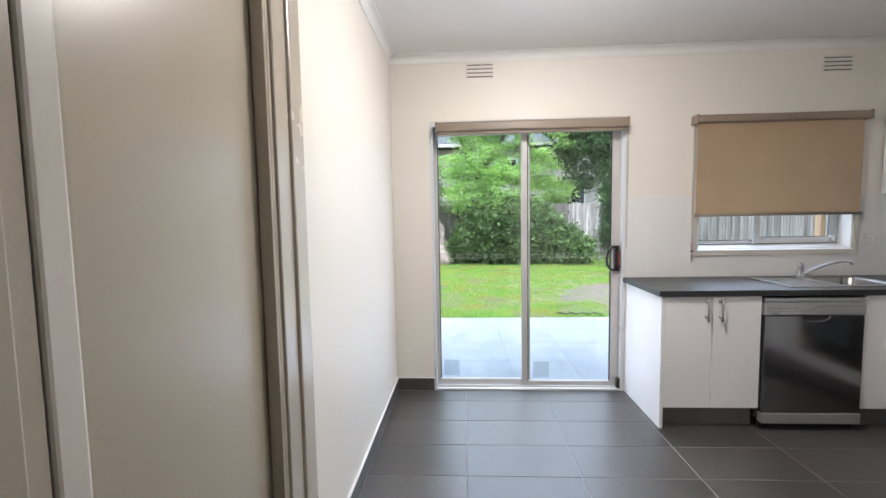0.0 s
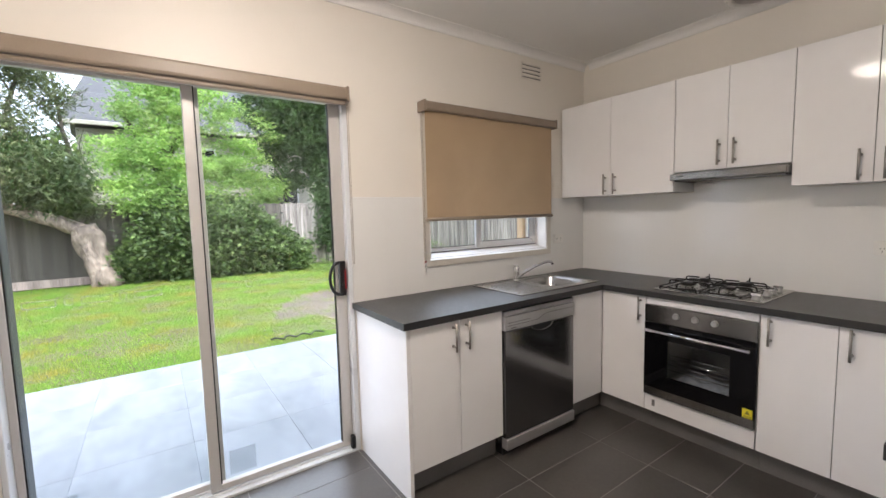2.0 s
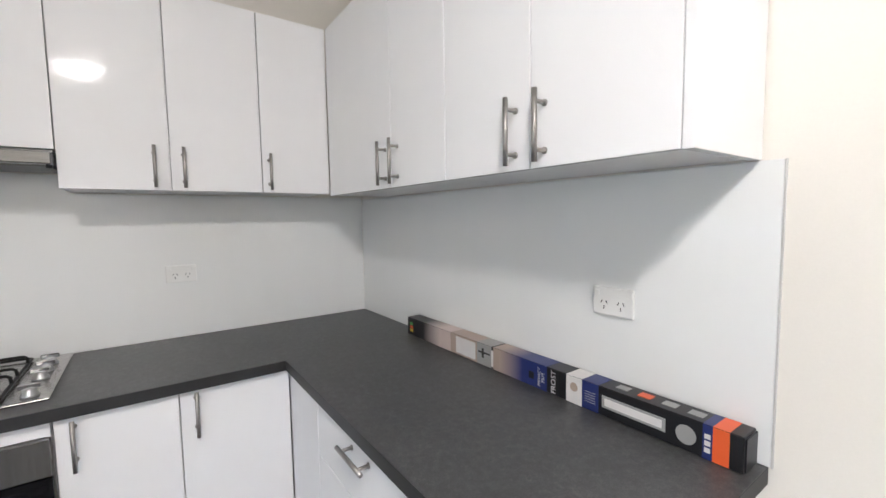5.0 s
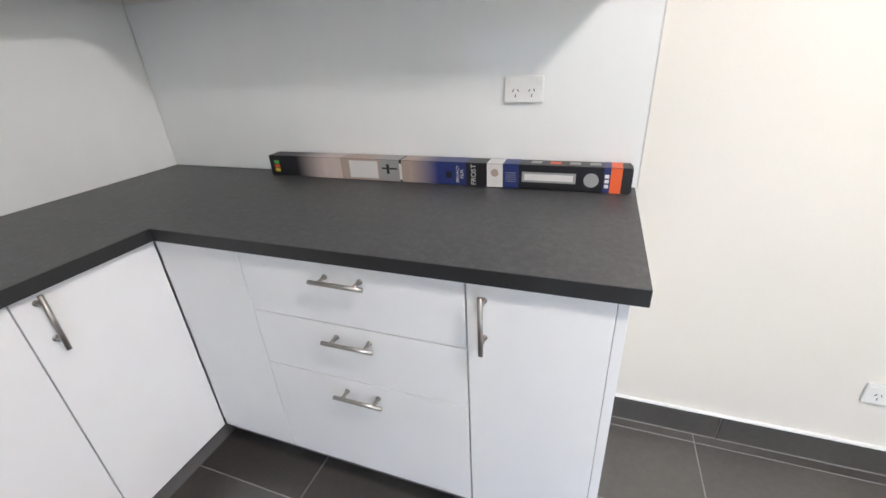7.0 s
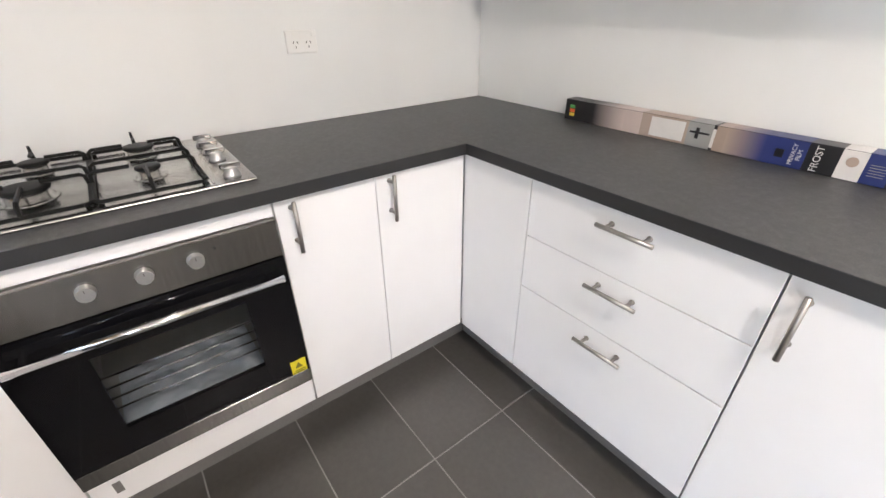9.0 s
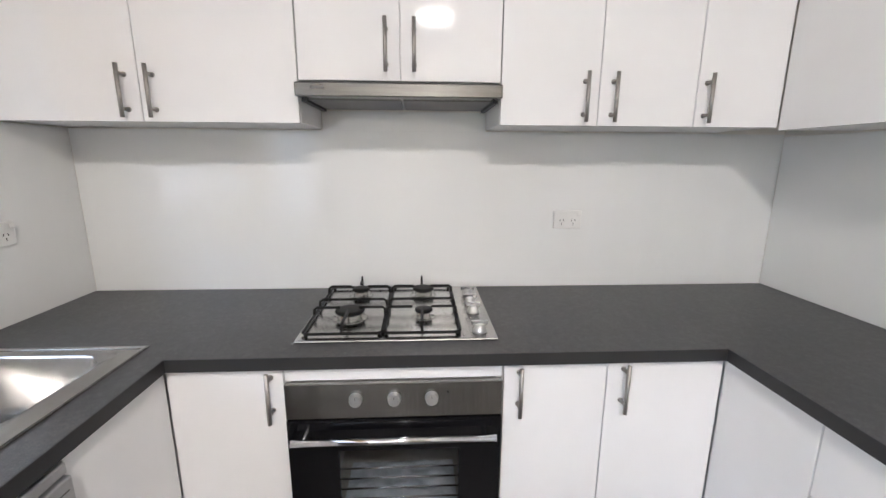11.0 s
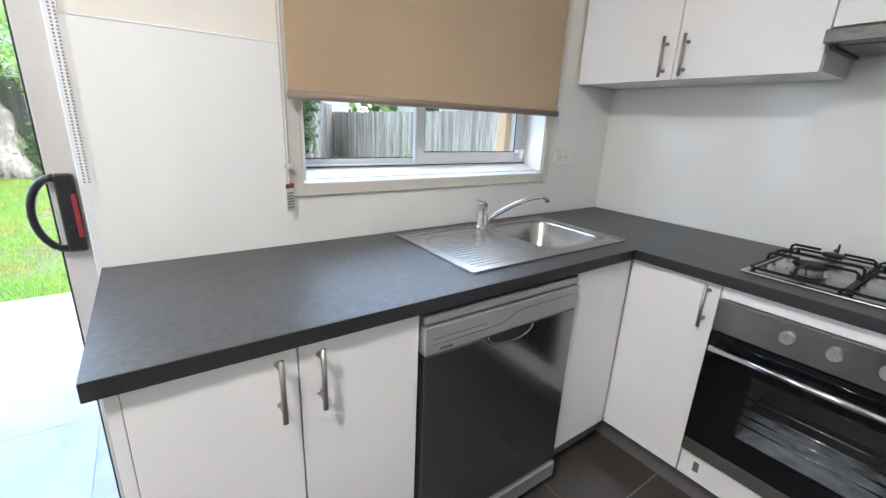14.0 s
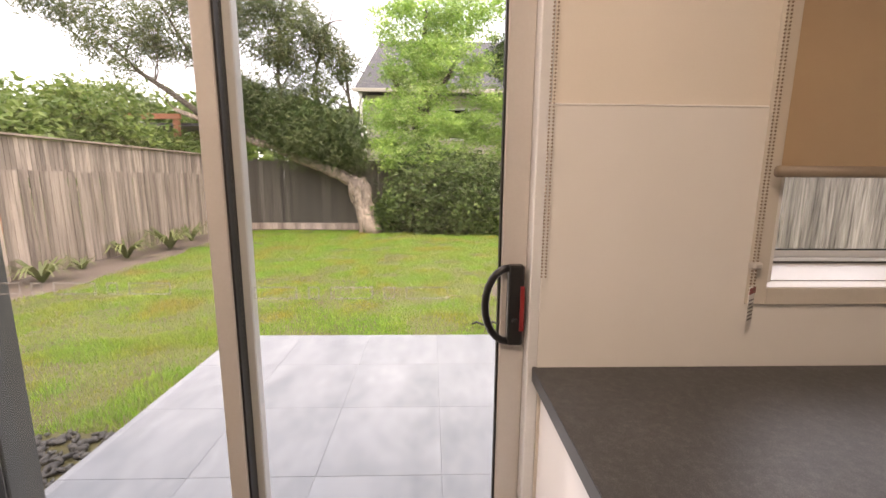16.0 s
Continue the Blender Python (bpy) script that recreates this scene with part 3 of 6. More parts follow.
box(bm, WX0 + 0.012, WX1 - 0.012, -0.012, 0.10, WZ1 - 0.012, WZ1, 0.001)
part("reveal", bm, white_trim, win)
bm = bmesh.new()
box(bm, WX0, WX1, 0.10, 0.16, WZ0, WZ0 + 0.045, 0.003)
box(bm, WX0, WX1, 0.10, 0.16, WZ1 - 0.04, WZ1, 0.003)
box(bm, WX0, WX0 + 0.03, 0.10, 0.16, WZ0 + 0.045, WZ1 - 0.04, 0.003)
box(bm, WX1 - 0.03, WX1, 0.10, 0.16, WZ0 + 0.045, WZ1 - 0.04, 0.003)
part("window_frame", bm, white_alu, win)
for x0, x1, y0, t in ((WX0 + 0.03, 4.15, 0.134, 0.018), (4.112, WX1 - 0.03, 0.106, 0.042)):
    bm = bmesh.new()
    z0, z1 = WZ0 + 0.045, WZ1 - 0.04
    for q in ((x0, x0 + t, z0, z1), (x1 - t, x1, z0, z1), (x0 + t, x1 - t, z0, z0 + t), (x0 + t, x1 - t, z1 - t, z1)):
        box(bm, q[0], q[1], y0, y0 + 0.022, q[2], q[3], 0.002)
    sash = part("sash", bm, white_alu, win)
    bm = bmesh.new()
    for q in ((x0 + t, x1 - t, z0 + t, z0 + t + 0.004), (x0 + t, x0 + t + 0.003, z0 + t + 0.004, z1 - t), (x1 - t - 0.003, x1 - t, z0 + t + 0.004, z1 - t)):
        box(bm, q[0], q[1], y0 + 0.004, y0 + 0.0085, q[2], q[3])
    part("gasket", bm, rubber_black, sash, "black glazing seal")
    part("glass_pane", B(x0 + t - 0.003, x1 - t + 0.003, y0 + 0.009, y0 + 0.013, z0 + t - 0.003, z1 - t + 0.003), pane_glass, sash).visible_shadow = False
bm = B(WX1 - 0.075, WX1 - 0.02, 0.082, 0.106, WZ0 + 0.082, WZ0 + 0.096, bevel=0.003)
box(bm, WX1 - 0.05, WX1 - 0.035, 0.078, 0.106, WZ0 + 0.06, WZ0 + 0.10, 0.003)
part("window_lock", bm, plastic_white, win, "small white keyed lock")

# ---- wall vents ----
def wall_vent(x0, x1, z0, z1):
    v = thing("wall_vent", ((x0 + x1) / 2, 0, z0), "cream painted louvred air vent high on the wall", "vent", "vents on the window wall", "structure")
    bm = bmesh.new()
    box(bm, x0, x1, -0.006, -0.001, z0, z1, 0.001)
    part("backing", bm, wall_paint, v)
    n = 4
    for k in range(n):
        z = z0 + (k + 0.5) * (z1 - z0) / n
        bm = bmesh.new()
        w, h = x1 - x0, (z1 - z0) / n
        box(bm, x0 + 0.006, x1 - 0.006, -0.015, -0.006, z - h * 0.12, z + h * 0.32, 0.002)
        part("slat", bm, wall_paint, v)
        part("slot", B(x0 + 0.008, x1 - 0.008, -0.0075, -0.0062, z - h * 0.40, z - h * 0.16), kick_grey, v, "dark slot")


wall_vent(1.895, 2.105, 2.430, 2.545)
wall_vent(4.475, 4.683, 2.393, 2.508)

# ---- ceiling lamp and exhaust fan ----
lamp = thing("ceiling_light", (2.45, -1.38, ZC), "round opal glass oyster ceiling light, switched on", "ceiling light")
part("base_ring", lathe(bmesh.new(), [(0.148, 0.0), (0.156, -0.004), (0.156, -0.022), (0.143, -0.026)], (2.45, -1.38, ZC - 0.001), 36), chrome, lamp, smooth=True)
part("shade", lathe(bmesh.new(), [(0.141, -0.024), (0.139, -0.045), (0.118, -0.072), (0.078, -0.09), (0.03, -0.097), (0.004, -0.098)], (2.45, -1.38, ZC), 36), lamp_glow, lamp, "glowing opal glass bowl", smooth=True)

fan = thing("exhaust_fan", (4.965, -1.31, ZC), "round white ceiling exhaust fan with a grey grille", "exhaust fan")
part("rim", lathe(bmesh.new(), [(0.120, -0.004), (0.118, -0.026), (0.128, -0.034), (0.150, -0.028), (0.166, -0.010), (0.166, 0.0)], (4.965, -1.31, ZC - 0.022), 40), plastic_white, fan, smooth=True)
part("collar", lathe(bmesh.new(), [(0.15, -0.024), (0.15, -0.001)], (4.965, -1.31, ZC), 40), plastic_white, fan)
part("cover", lathe(bmesh.new(), [(0.116, -0.018), (0.116, -0.024), (0.112, -0.026)], (4.965, -1.31, ZC - 0.021), 40), kick_grey, fan, "grey mesh cover")
for k in range(9):
    r = 0.012 + k * 0.0122
    part("grille_ring", lathe(bmesh.new(), [(r, -0.0262), (r, -0.029), (r + 0.004, -0.029), (r + 0.004, -0.0262)], (4.965, -1.31, ZC - 0.021), 28), aluminium, fan)

# ---- kitchen ----
ZT, ZU = 0.90, 0.864              # worktop's top and underside
FW, FE, FS = -0.58, 4.645, -2.108  # lower fronts: window run, cooktop run, far run
KZ = 0.138                       # underside of the lower fronts
UE, US, UZ0, UZ1 = 4.925, -2.389, 1.503, 2.207   # upper fronts and their heights
T = 0.018
G = 0.0016                       # half of the gap between fronts


def handle_mesh():
    """A bar handle, upright, 0.145 long, on two posts; the front lies at y = 0 and the handle stands out towards -y."""
    bm = bmesh.new()
    rod(bm, (0, -0.032, -0.0725), (0, -0.032, 0.0725), 0.0058, 12)
    for z in (-0.048, 0.048):
        rod(bm, (0, 0, z), (0, -0.032, z), 0.0048, 10)
        rod(bm, (0, 0, z), (0, -0.0025, z), 0.0075, 10)
    return mesh_of(bm, satin_nickel, True)


BAR = handle_mesh()
TURN = {"W": 0, "E": -90, "S": 180}   # fronts that face -y, -x and +y


def handle(parent, run, at, flat=False):
    piece("handle", BAR, parent, pose(*at, 0, 90 if flat else 0, TURN[run]), "brushed nickel bar handle")


def front(parent, run, a, b, z0, z1, plane, grip=None, flat=False, name="door"):
    """One gloss front between a and b along the run, with its handle at grip (along, height)."""
    a, b = sorted((a, b))
    bm = bmesh.new()
    if run == "W":
        box(bm, a + G, b - G, plane, plane + T, z0 + G, z1 - G, 0.0013, 2)
    elif run == "S":
        box(bm, a + G, b - G, plane - T, plane, z0 + G, z1 - G, 0.0013, 2)
    else:
        box(bm, plane, plane + T, a + G, b - G, z0 + G, z1 - G, 0.0013, 2)
    d = part(name, bm, gloss_white, parent)
    if grip:
        s, z = grip
        handle(d, run, {"W": (s, plane, z), "S": (s, plane, z), "E": (plane, s, z)}[run], flat)
    return d


def shell(parent, x0, x1, y0, y1, z0, z1, mat=None):
    """An open-backed carcass of five boards would not be seen: a solid body just behind the fronts."""
    part("body", B(x0, x1, y0, y1, z0, z1, bevel=0.001), mat or carcass_white, parent)


# window run
c = thing("base_cabinet", (3.42, -0.3, 0), "gloss white two-door base cabinet beside the glass door", "cabinet", "base cabinets")
shell(c, 3.126, 3.716, FW + T + 0.001, -0.004, KZ, ZU - 0.001)
part("end_panel", B(3.105, 3.1255, FW + 0.001, -0.004, 0.0, ZU - 0.001, bevel=0.001), gloss_white, c, "gloss white end panel down to the floor")
front(c, "W", 3.125, 3.419, KZ, ZU - 0.004, FW, (3.378, 0.778))
front(c, "W", 3.419, 3.716, KZ, ZU - 0.004, FW, (3.462, 0.778))
part("kickboard", B(3.126, 3.716, -0.512, -0.497, 0.0, KZ - 0.002), kick_grey, c, "grey kickboard")
c = thing("corner_cabinet", (4.6, -0.3, 0), "gloss white corner base cabinet between dishwasher and oven", "cabinet", "base cabinets")
part("body", B(FE + T + 0.001, XR - 0.004, -0.884, -0.5, KZ, ZU - 0.001), carcass_white, c)
part("side_body", B(4.326, FE + T, FW + T + 0.001, -0.004, KZ, 0.735), carcass_white, c)
front(c, "W", 4.326, FE - 0.001, KZ, ZU - 0.004, FW, name="filler_panel")
front(c, "E", -0.582, -0.885, KZ, ZU - 0.004, FE, (-0.852, 0.782))
part("kickboard", B(4.326, 4.7245, -0.512, -0.497, 0.0, KZ - 0.002), kick_grey, c, "grey kickboard")
part("side_kickboard", B(4.725, 4.740, -0.885, -0.5125, 0.0, KZ - 0.002), kick_grey, c, "grey kickboard")
# oven housing
c = thing("oven_cabinet", (4.9, -1.18, 0), "gloss white housing around the built-in oven", "cabinet", "base cabinets")
part("side_panel", B(FE + T, XR - 0.004, -0.9015, -0.8865, KZ, ZU - 0.001), carcass_white, c)
part("side_panel", B(FE + T, XR - 0.004, -1.4755, -1.4605, KZ, ZU - 0.001), carcass_white, c)
part("base_board", B(FE + T, XR - 0.004, -1.460, -0.902, KZ, KZ + 0.018), carcass_white, c)
front(c, "E", -0.887, -1.476, 0.8165, ZU, FE, name="filler_strip")
front(c, "E", -0.887, -1.476, KZ, 0.243, FE, name="lower_panel")
part("badge", B(FE - 0.001, FE - 0.0002, -0.952, -0.934, 0.175, 0.215), kick_grey, c, "small grey label")
part("kickboard", B(4.725, 4.740, -1.477, -0.886, 0.0, KZ - 0.002), kick_grey, c, "grey kickboard")
# two doors beside the oven
c = thing("base_cabinet", (4.9, -1.78, 0), "gloss white two-door base cabinet beside the oven", "cabinet", "base cabinets")
shell(c, FE + T + 0.001, XR - 0.004, -2.082, -1.479, KZ, ZU - 0.001)
front(c, "E", -1.479, -1.771, KZ, ZU - 0.004, FE, (-1.522, 0.782))
front(c, "E", -1.771, -2.106, KZ, ZU - 0.004, FE, (-1.816, 0.785))
part("kickboard", B(4.725, 4.740, -2.187, -1.478, 0.0, KZ - 0.002), kick_grey, c, "grey kickboard")
# far run
c = thing("corner_cabinet", (4.6, -2.4, 0), "gloss white blind corner base cabinet", "cabinet", "base cabinets")
shell(c, 4.353, XR - 0.004, YS + 0.004, FS - T - 0.001, KZ, ZU - 0.001)
front(c, "S", 4.353, FE - 0.001, KZ, ZU - 0.004, FS, name="filler_panel")
part("kickboard", B(4.353, 4.724, -2.203, -2.188, 0.0, KZ - 0.002), kick_grey, c, "grey kickboard")
c = thing("drawer_cabinet", (4.05, -2.4, 0), "gloss white base cabinet with three drawers", "cabinet", "base cabinets")
shell(c, 3.743, 4.351, YS + 0.004, FS - T - 0.001, KZ, ZU - 0.001)
for z0, z1, h in ((0.678, ZU - 0.004, 0.817), (0.495, 0.678, 0.638), (KZ, 0.495, 0.452)):
    front(c, "S", 3.742, 4.352, z0, z1, FS, (4.045, h), True, "drawer_front")
part("kickboard", B(3.743, 4.351, -2.203, -2.188, 0.0, KZ - 0.002), kick_grey, c, "grey kickboard")
c = thing("base_cabinet", (3.6, -2.4, 0), "gloss white single-door base cabinet at the worktop's end", "cabinet", "base cabinets")
shell(c, 3.445, 3.741, YS + 0.004, FS - T - 0.001, KZ, ZU - 0.001)
front(c, "S", 3.444, 3.741, KZ, ZU - 0.004, FS, (3.701, 0.769))
part("end_panel", B(3.424, 3.4445, YS + 0.013, FS - 0.001, 0.0, ZU - 0.001, bevel=0.001), gloss_white, c, "gloss white end panel down to the floor")
part("kickboard", B(3.445, 3.741, -2.203, -2.188, 0.0, KZ - 0.002), kick_grey, c, "grey kickboard")


# worktop: a U shape in one piece, with cut-outs for sink bowl and cooktop left to the parts that cover them
def worktop():
    w = thing("worktop", (4.6, -1.3, ZU), "U-shaped dark grey stone-look laminate worktop", "worktop")
    SX0, SX1, SY0, SY1 = 4.31, 4.66, -0.47, -0.10
    bm = bmesh.new()
    box(bm, 3.083, SX0, -0.6, -0.001, ZU, ZT)
    box(bm, SX0, SX1, -0.6, SY0, ZU, ZT)
    box(bm, SX0, SX1, SY1, -0.001, ZU, ZT)
    box(bm, SX1, 5.209, -0.6, -0.001, ZU, ZT)
    bmesh.ops.remove_doubles(bm, verts=bm.verts[:], dist=1e-5)
    part("window_run", bm, worktop_mat, w)
    part("cooktop_run", B(4.618, 5.209, -2.09, -0.6004, ZU, ZT), worktop_mat, w)
    part("far_run", B(3.397, 5.209, YS + 0.002, -2.0904, ZU, ZT), worktop_mat, w)
    E0, E1 = ZU + 0.0005, ZT - 0.0012
    # thin strips laid on the edges to paint their shade
    part("front_edge_shade", B(3.0832, 4.617, -0.6012, -0.6001, E0, E1), edging_shaded, w, "thin dark strip carrying the shade of the worktop's edge")
    part("front_edge_shade", B(4.6168, 4.6179, -2.089, -0.6014, E0, E1), edging_shaded, w, "thin dark strip carrying the shade of the worktop's edge")
    part("front_edge_shade", B(3.3972, 4.6165, -2.0903, -2.0892, E0, E1), edging_shaded, w, "thin dark strip carrying the shade of the worktop's edge")
    part("end_edge_shade", B(3.0818, 3.0829, -0.601, -0.001, E0, E1), edging_shaded, w, "thin dark strip carrying the shade of the worktop's edge")
    part("end_edge_shade", B(3.3958, 3.3969, YS + 0.002, -2.0892, E0, E1), edging_shaded, w, "thin dark strip carrying the shade of the worktop's edge")
    return w


worktop()


# splashbacks
def panel_thing(name, parts_, label, bevel=0.0012):
    s = thing(name, (0, 0, 0), label, "splashback", "splashbacks", "structure")
    for b in parts_:
        part("panel", B(*b, bevel=bevel), splash_white, s)


panel_thing("trim_splashback_east", [(XR - 0.006, XR - 0.0005, YS + 0.0065, -0.0075, ZT + 0.0006, 1.5015), (XR - 0.0058, XR - 0.0005, -1.4975, -0.8975, 1.5016, 1.57)], "glossy white splashback behind the cooktop", 0.0)
panel_thing("trim_splashback_south", [(3.392, XR - 0.0065, YS + 0.0005, YS + 0.006, ZT + 0.0006, 1.4935)], "glossy white splashback above the far worktop")
panel_thing("trim_splashback_north", [(3.092, WX0 - 0.041, -0.0065, -0.0005, ZT + 0.0006, 1.505), (WX0 - 0.041, WX1 + 0.041, -0.0065, -0.0005, ZT + 0.0006, WZ0 - 0.041), (WX1 + 0.041, XR - 0.0065, -0.0065, -0.0005, ZT + 0.0006, 1.502)], "white splashback around the window", 0.0)
single("trim_splashback_cap", B(3.092, WX0 - 0.0412, -0.0085, -0.0005, 1.5035, 1.5095, bevel=0.0025), white_trim, "slim white cap along the splashback's top", "trim", kind="structure")
single("trim_panel_edge", B(3.3885, 3.391, YS, YS + 0.0065, ZT, 1.494), aluminium, "thin dark joint at the splashback's end", "trim", kind="structure")


# upper cabinets
def upper(run, a, b, doors, label, bottom=UZ0):
    s = (a + b) / 2
    c = thing("wall_cabinet", (UE, s, bottom) if run == "E" else (s, US, bottom), label, "wall cabinet", "wall cabinets")
    a, b = sorted((a, b))
    if run == "E":
        shell(c, UE + T + 0.001, XR - 0.0065, a + 0.0005, b - 0.0005, bottom + 0.004, UZ1 - 0.002)
    else:
        shell(c, a + 0.0005, b - 0.0005, YS + 0.0065, US - T - 0.001, bottom + 0.004, UZ1 - 0.002)
    for d0, d1, g in doors:
        front(c, run, d0, d1, bottom, UZ1, UE if run == "E" else US, (g, bottom + 0.083 + (0.012 if bottom > 1.55 else 0)))
    return c


upper("E", -0.010, -0.897, ((-0.010, -0.447, -0.409), (-0.447, -0.897, -0.487)), "gloss white two-door wall cabinet beside the window")
upper("E", -0.8975, -1.4975, ((-0.898, -1.197, -1.156), (-1.197, -1.4975, -1.238)), "short gloss white wall cabinet above the rangehood", 1.625)
upper("E", -1.498, -2.110, ((-1.498, -1.802, -1.755), (-1.802, -2.110, -1.843)), "gloss white two-door wall cabinet beside the rangehood")
upper("E", -2.1105, -2.388, ((-2.1105, -2.388, -2.138),), "gloss white single-door wall cabinet in the corner")
c = upper("S", 4.924, 4.06, ((4.924, 4.362, 4.402), (4.362, 4.06, 4.320)), "gloss white two-door corner wall cabinet", 1.494)
c = upper("S", 4.0595, 3.446, ((4.0595, 3.754, 3.796), (3.754, 3.446, 3.714)), "gloss white two-door wall cabinet with a side panel", 1.494)
part("side_panel", B(3.427, 3.4455, YS + 0.0065, US - 0.001, 1.494, UZ1, bevel=0.001), gloss_white, c)


# rangehood
hood_steel = two_scale("hood_steel", (0.15, 0.147, 0.141), (0.29, 0.285, 0.272), 0.22, 1.0, big=2.0, fine=140, stretch=(1, 0.06, 1), relief=0.05, depth=0.0004)
h = thing("rangehood", (5.05, -1.2, 1.55), "slim stainless steel slide-out rangehood", "rangehood")
part("body", B(4.915, XR - 0.008, -1.494, -0.901, 1.577, 1.6215, bevel=0.002), hood_steel, h)
bm = bmesh.new()
box(bm, 4.868, 4.9145, -1.494, -0.901, 1.574, 1.6120, 0.003, 2)
part("front_lip", bm, hood_steel, h, "brushed stainless front lip")
for y0, y1 in ((-1.47, -1.205), (-1.195, -0.925)):
    part("filter", B(4.93, 5.17, y0, y1, 1.5715, 1.5765, bevel=0.001), kick_grey, h, "grey metal grease filter")
part("side_trim", B(4.925, 5.19, -0.920, -0.905, 1.5665, 1.5765), plastic_black, h)
part("side_trim", B(4.925, 5.19, -1.490, -1.475, 1.5665, 1.5765), plastic_black, h)
part("badge", B(4.8665, 4.8678, -0.985, -0.945, 1.594, 1.602), kick_grey, h, "small plain badge")

# ---- oven ----
oven_inside = two_scale("oven_inside", (0.20, 0.195, 0.18), (0.27, 0.262, 0.245), 0.3, big=6, fine=60, relief=0.05)
knob_silver = two_scale("knob_silver", (0.40, 0.40, 0.395), (0.46, 0.46, 0.455), 0.35, 0.75, big=9, fine=200, relief=0.02)
o = thing("oven", (4.9, -1.18, 0.25), "built-in black glass and stainless steel oven", "oven")
OY0, OY1 = -1.474, -0.889
bm = bmesh.new()
VY0, VY1, VZ0, VZ1 = -1.405, -0.965, 0.325, 0.655
for q in ((5.08, 5.15, -1.459, -0.903, 0.25, 0.815), (FE + 0.002, 5.08, -1.459, VY0, 0.25, 0.815), (FE + 0.002, 5.08, VY1, -0.903, 0.25, 0.815),
          (FE + 0.002, 5.08, VY0, VY1, 0.25, VZ0), (FE + 0.002, 5.08, VY0, VY1, VZ1, 0.815)):
    box(bm, *q)
part("body", bm, oven_inside, o, "dark grey enamelled oven cavity")
for k in range(4):
    bar = rod(bmesh.new(), (4.656 + 0.006 * k, VY0 + 0.004, 0.430 + 0.029 * k), (4.656 + 0.006 * k, VY1 - 0.004, 0.430 + 0.029 * k), 0.003, 8)
    part("rack_bar", bar, chrome, o, "chrome oven rack bar", True)
bag = bmesh.new()
bmesh.ops.create_grid(bag, x_segments=26, y_segments=30, size=0.5)
for v in bag.verts:
    x, y = 4.80 + 0.26 * v.co.x, (VY0 + VY1) / 2 + 0.36 * v.co.y
    edge = 1 - max(abs(v.co.x), abs(v.co.y)) * 2
    v.co = Vector((x, y, VZ0 + 0.004 + min(1, 4 * edge) * (0.022 + 0.03 * noise.noise(Vector((x * 16, y * 16, 0.3))) + 0.012 * noise.noise(Vector((x * 50, y * 50, 2.0))))))
part("manual_bag", bag, glossy_film, o, "crumpled grey plastic bag on the oven floor", True)
# broad upright light and dark bands in the colour imitate the room's reflections
oven_steel = two_scale("oven_steel", (0.22, 0.215, 0.205), (0.40, 0.39, 0.375), 0.2, 1.0, big=5.0, fine=160, stretch=(1, 1, 0.05), relief=0.05, depth=0.0004, rough_range=0.06)
part("control_panel", B(4.628, FE + 0.0015, OY0, OY1, 0.712, 0.8155, bevel=0.002), oven_steel, o, "brushed stainless control panel")
for y in (-1.077, -1.180, -1.281):
    k = part("knob", rod(bmesh.new(), (4.6278, y, 0.771), (4.612, y, 0.771), 0.0185, 24, 0.0165), knob_silver, o, "round silver knob")
    part("marker", B(4.6112, 4.6119, y - 0.0010, y + 0.0010, 0.776, 0.783), kick_grey, k)
part("indicator_light", rod(bmesh.new(), (4.6278, -1.325, 0.787), (4.626, -1.325, 0.787), 0.0035, 10), plastic_black, o)
# oven door with a real window: black frame, see-through pane, lit shelf behind
GY0, GY1, GZ0, GZ1 = -1.357, -1.024, 0.385, 0.612
bm = bmesh.new()
box(bm, 4.628, 4.6435, OY0, GY0, 0.300, 0.708)
box(bm, 4.628, 4.6435, GY1, OY1, 0.300, 0.708)
box(bm, 4.628, 4.6435, GY0, GY1, 0.300, GZ0)
box(bm, 4.628, 4.6435, GY0, GY1, GZ1, 0.708)
bmesh.ops.remove_doubles(bm, verts=bm.verts[:], dist=1e-5)
d = part("oven_door", bm, black_glass, o, "black glass door")
part("glass_pane", B(4.6305, 4.634, GY0, GY1, GZ0, GZ1), oven_glass, d).visible_shadow = False
part("lower_trim", B(4.628, 4.6435, OY0, OY1, 0.249, 0.2999, bevel=0.0006), oven_steel, d, "stainless bottom strip")
hb = part("handle", rod(bmesh.new(), (4.594, -1.455, 0.665), (4.594, -0.908, 0.665), 0.0095, 16), chrome, d, "long chrome bar handle", True)
for y in (-1.425, -0.938):
    part("bracket", rod(bmesh.new(), (4.6278, y, 0.665), (4.595, y, 0.665), 0.007, 10), chrome, hb)
st = part("warning_sticker", B(4.6268, 4.6278, -1.467, -1.421, 0.303, 0.353), sticker_yellow, d, "yellow hot surface warning sticker")
bm = bmesh.new()
for z0, z1, y0, y1 in ((0.3055, 0.309, -1.463, -1.423), (0.312, 0.3155, -1.463, -1.43)):
    box(bm, 4.6262, 4.6267, y0, y1, z0, z1)
tri = [bm.verts.new((4.6265, y, z)) for y, z in ((-1.456, 0.323), (-1.432, 0.323), (-1.444, 0.345))]
bm.faces.new(tri)
part("marking", bm, sticker_ink, st)

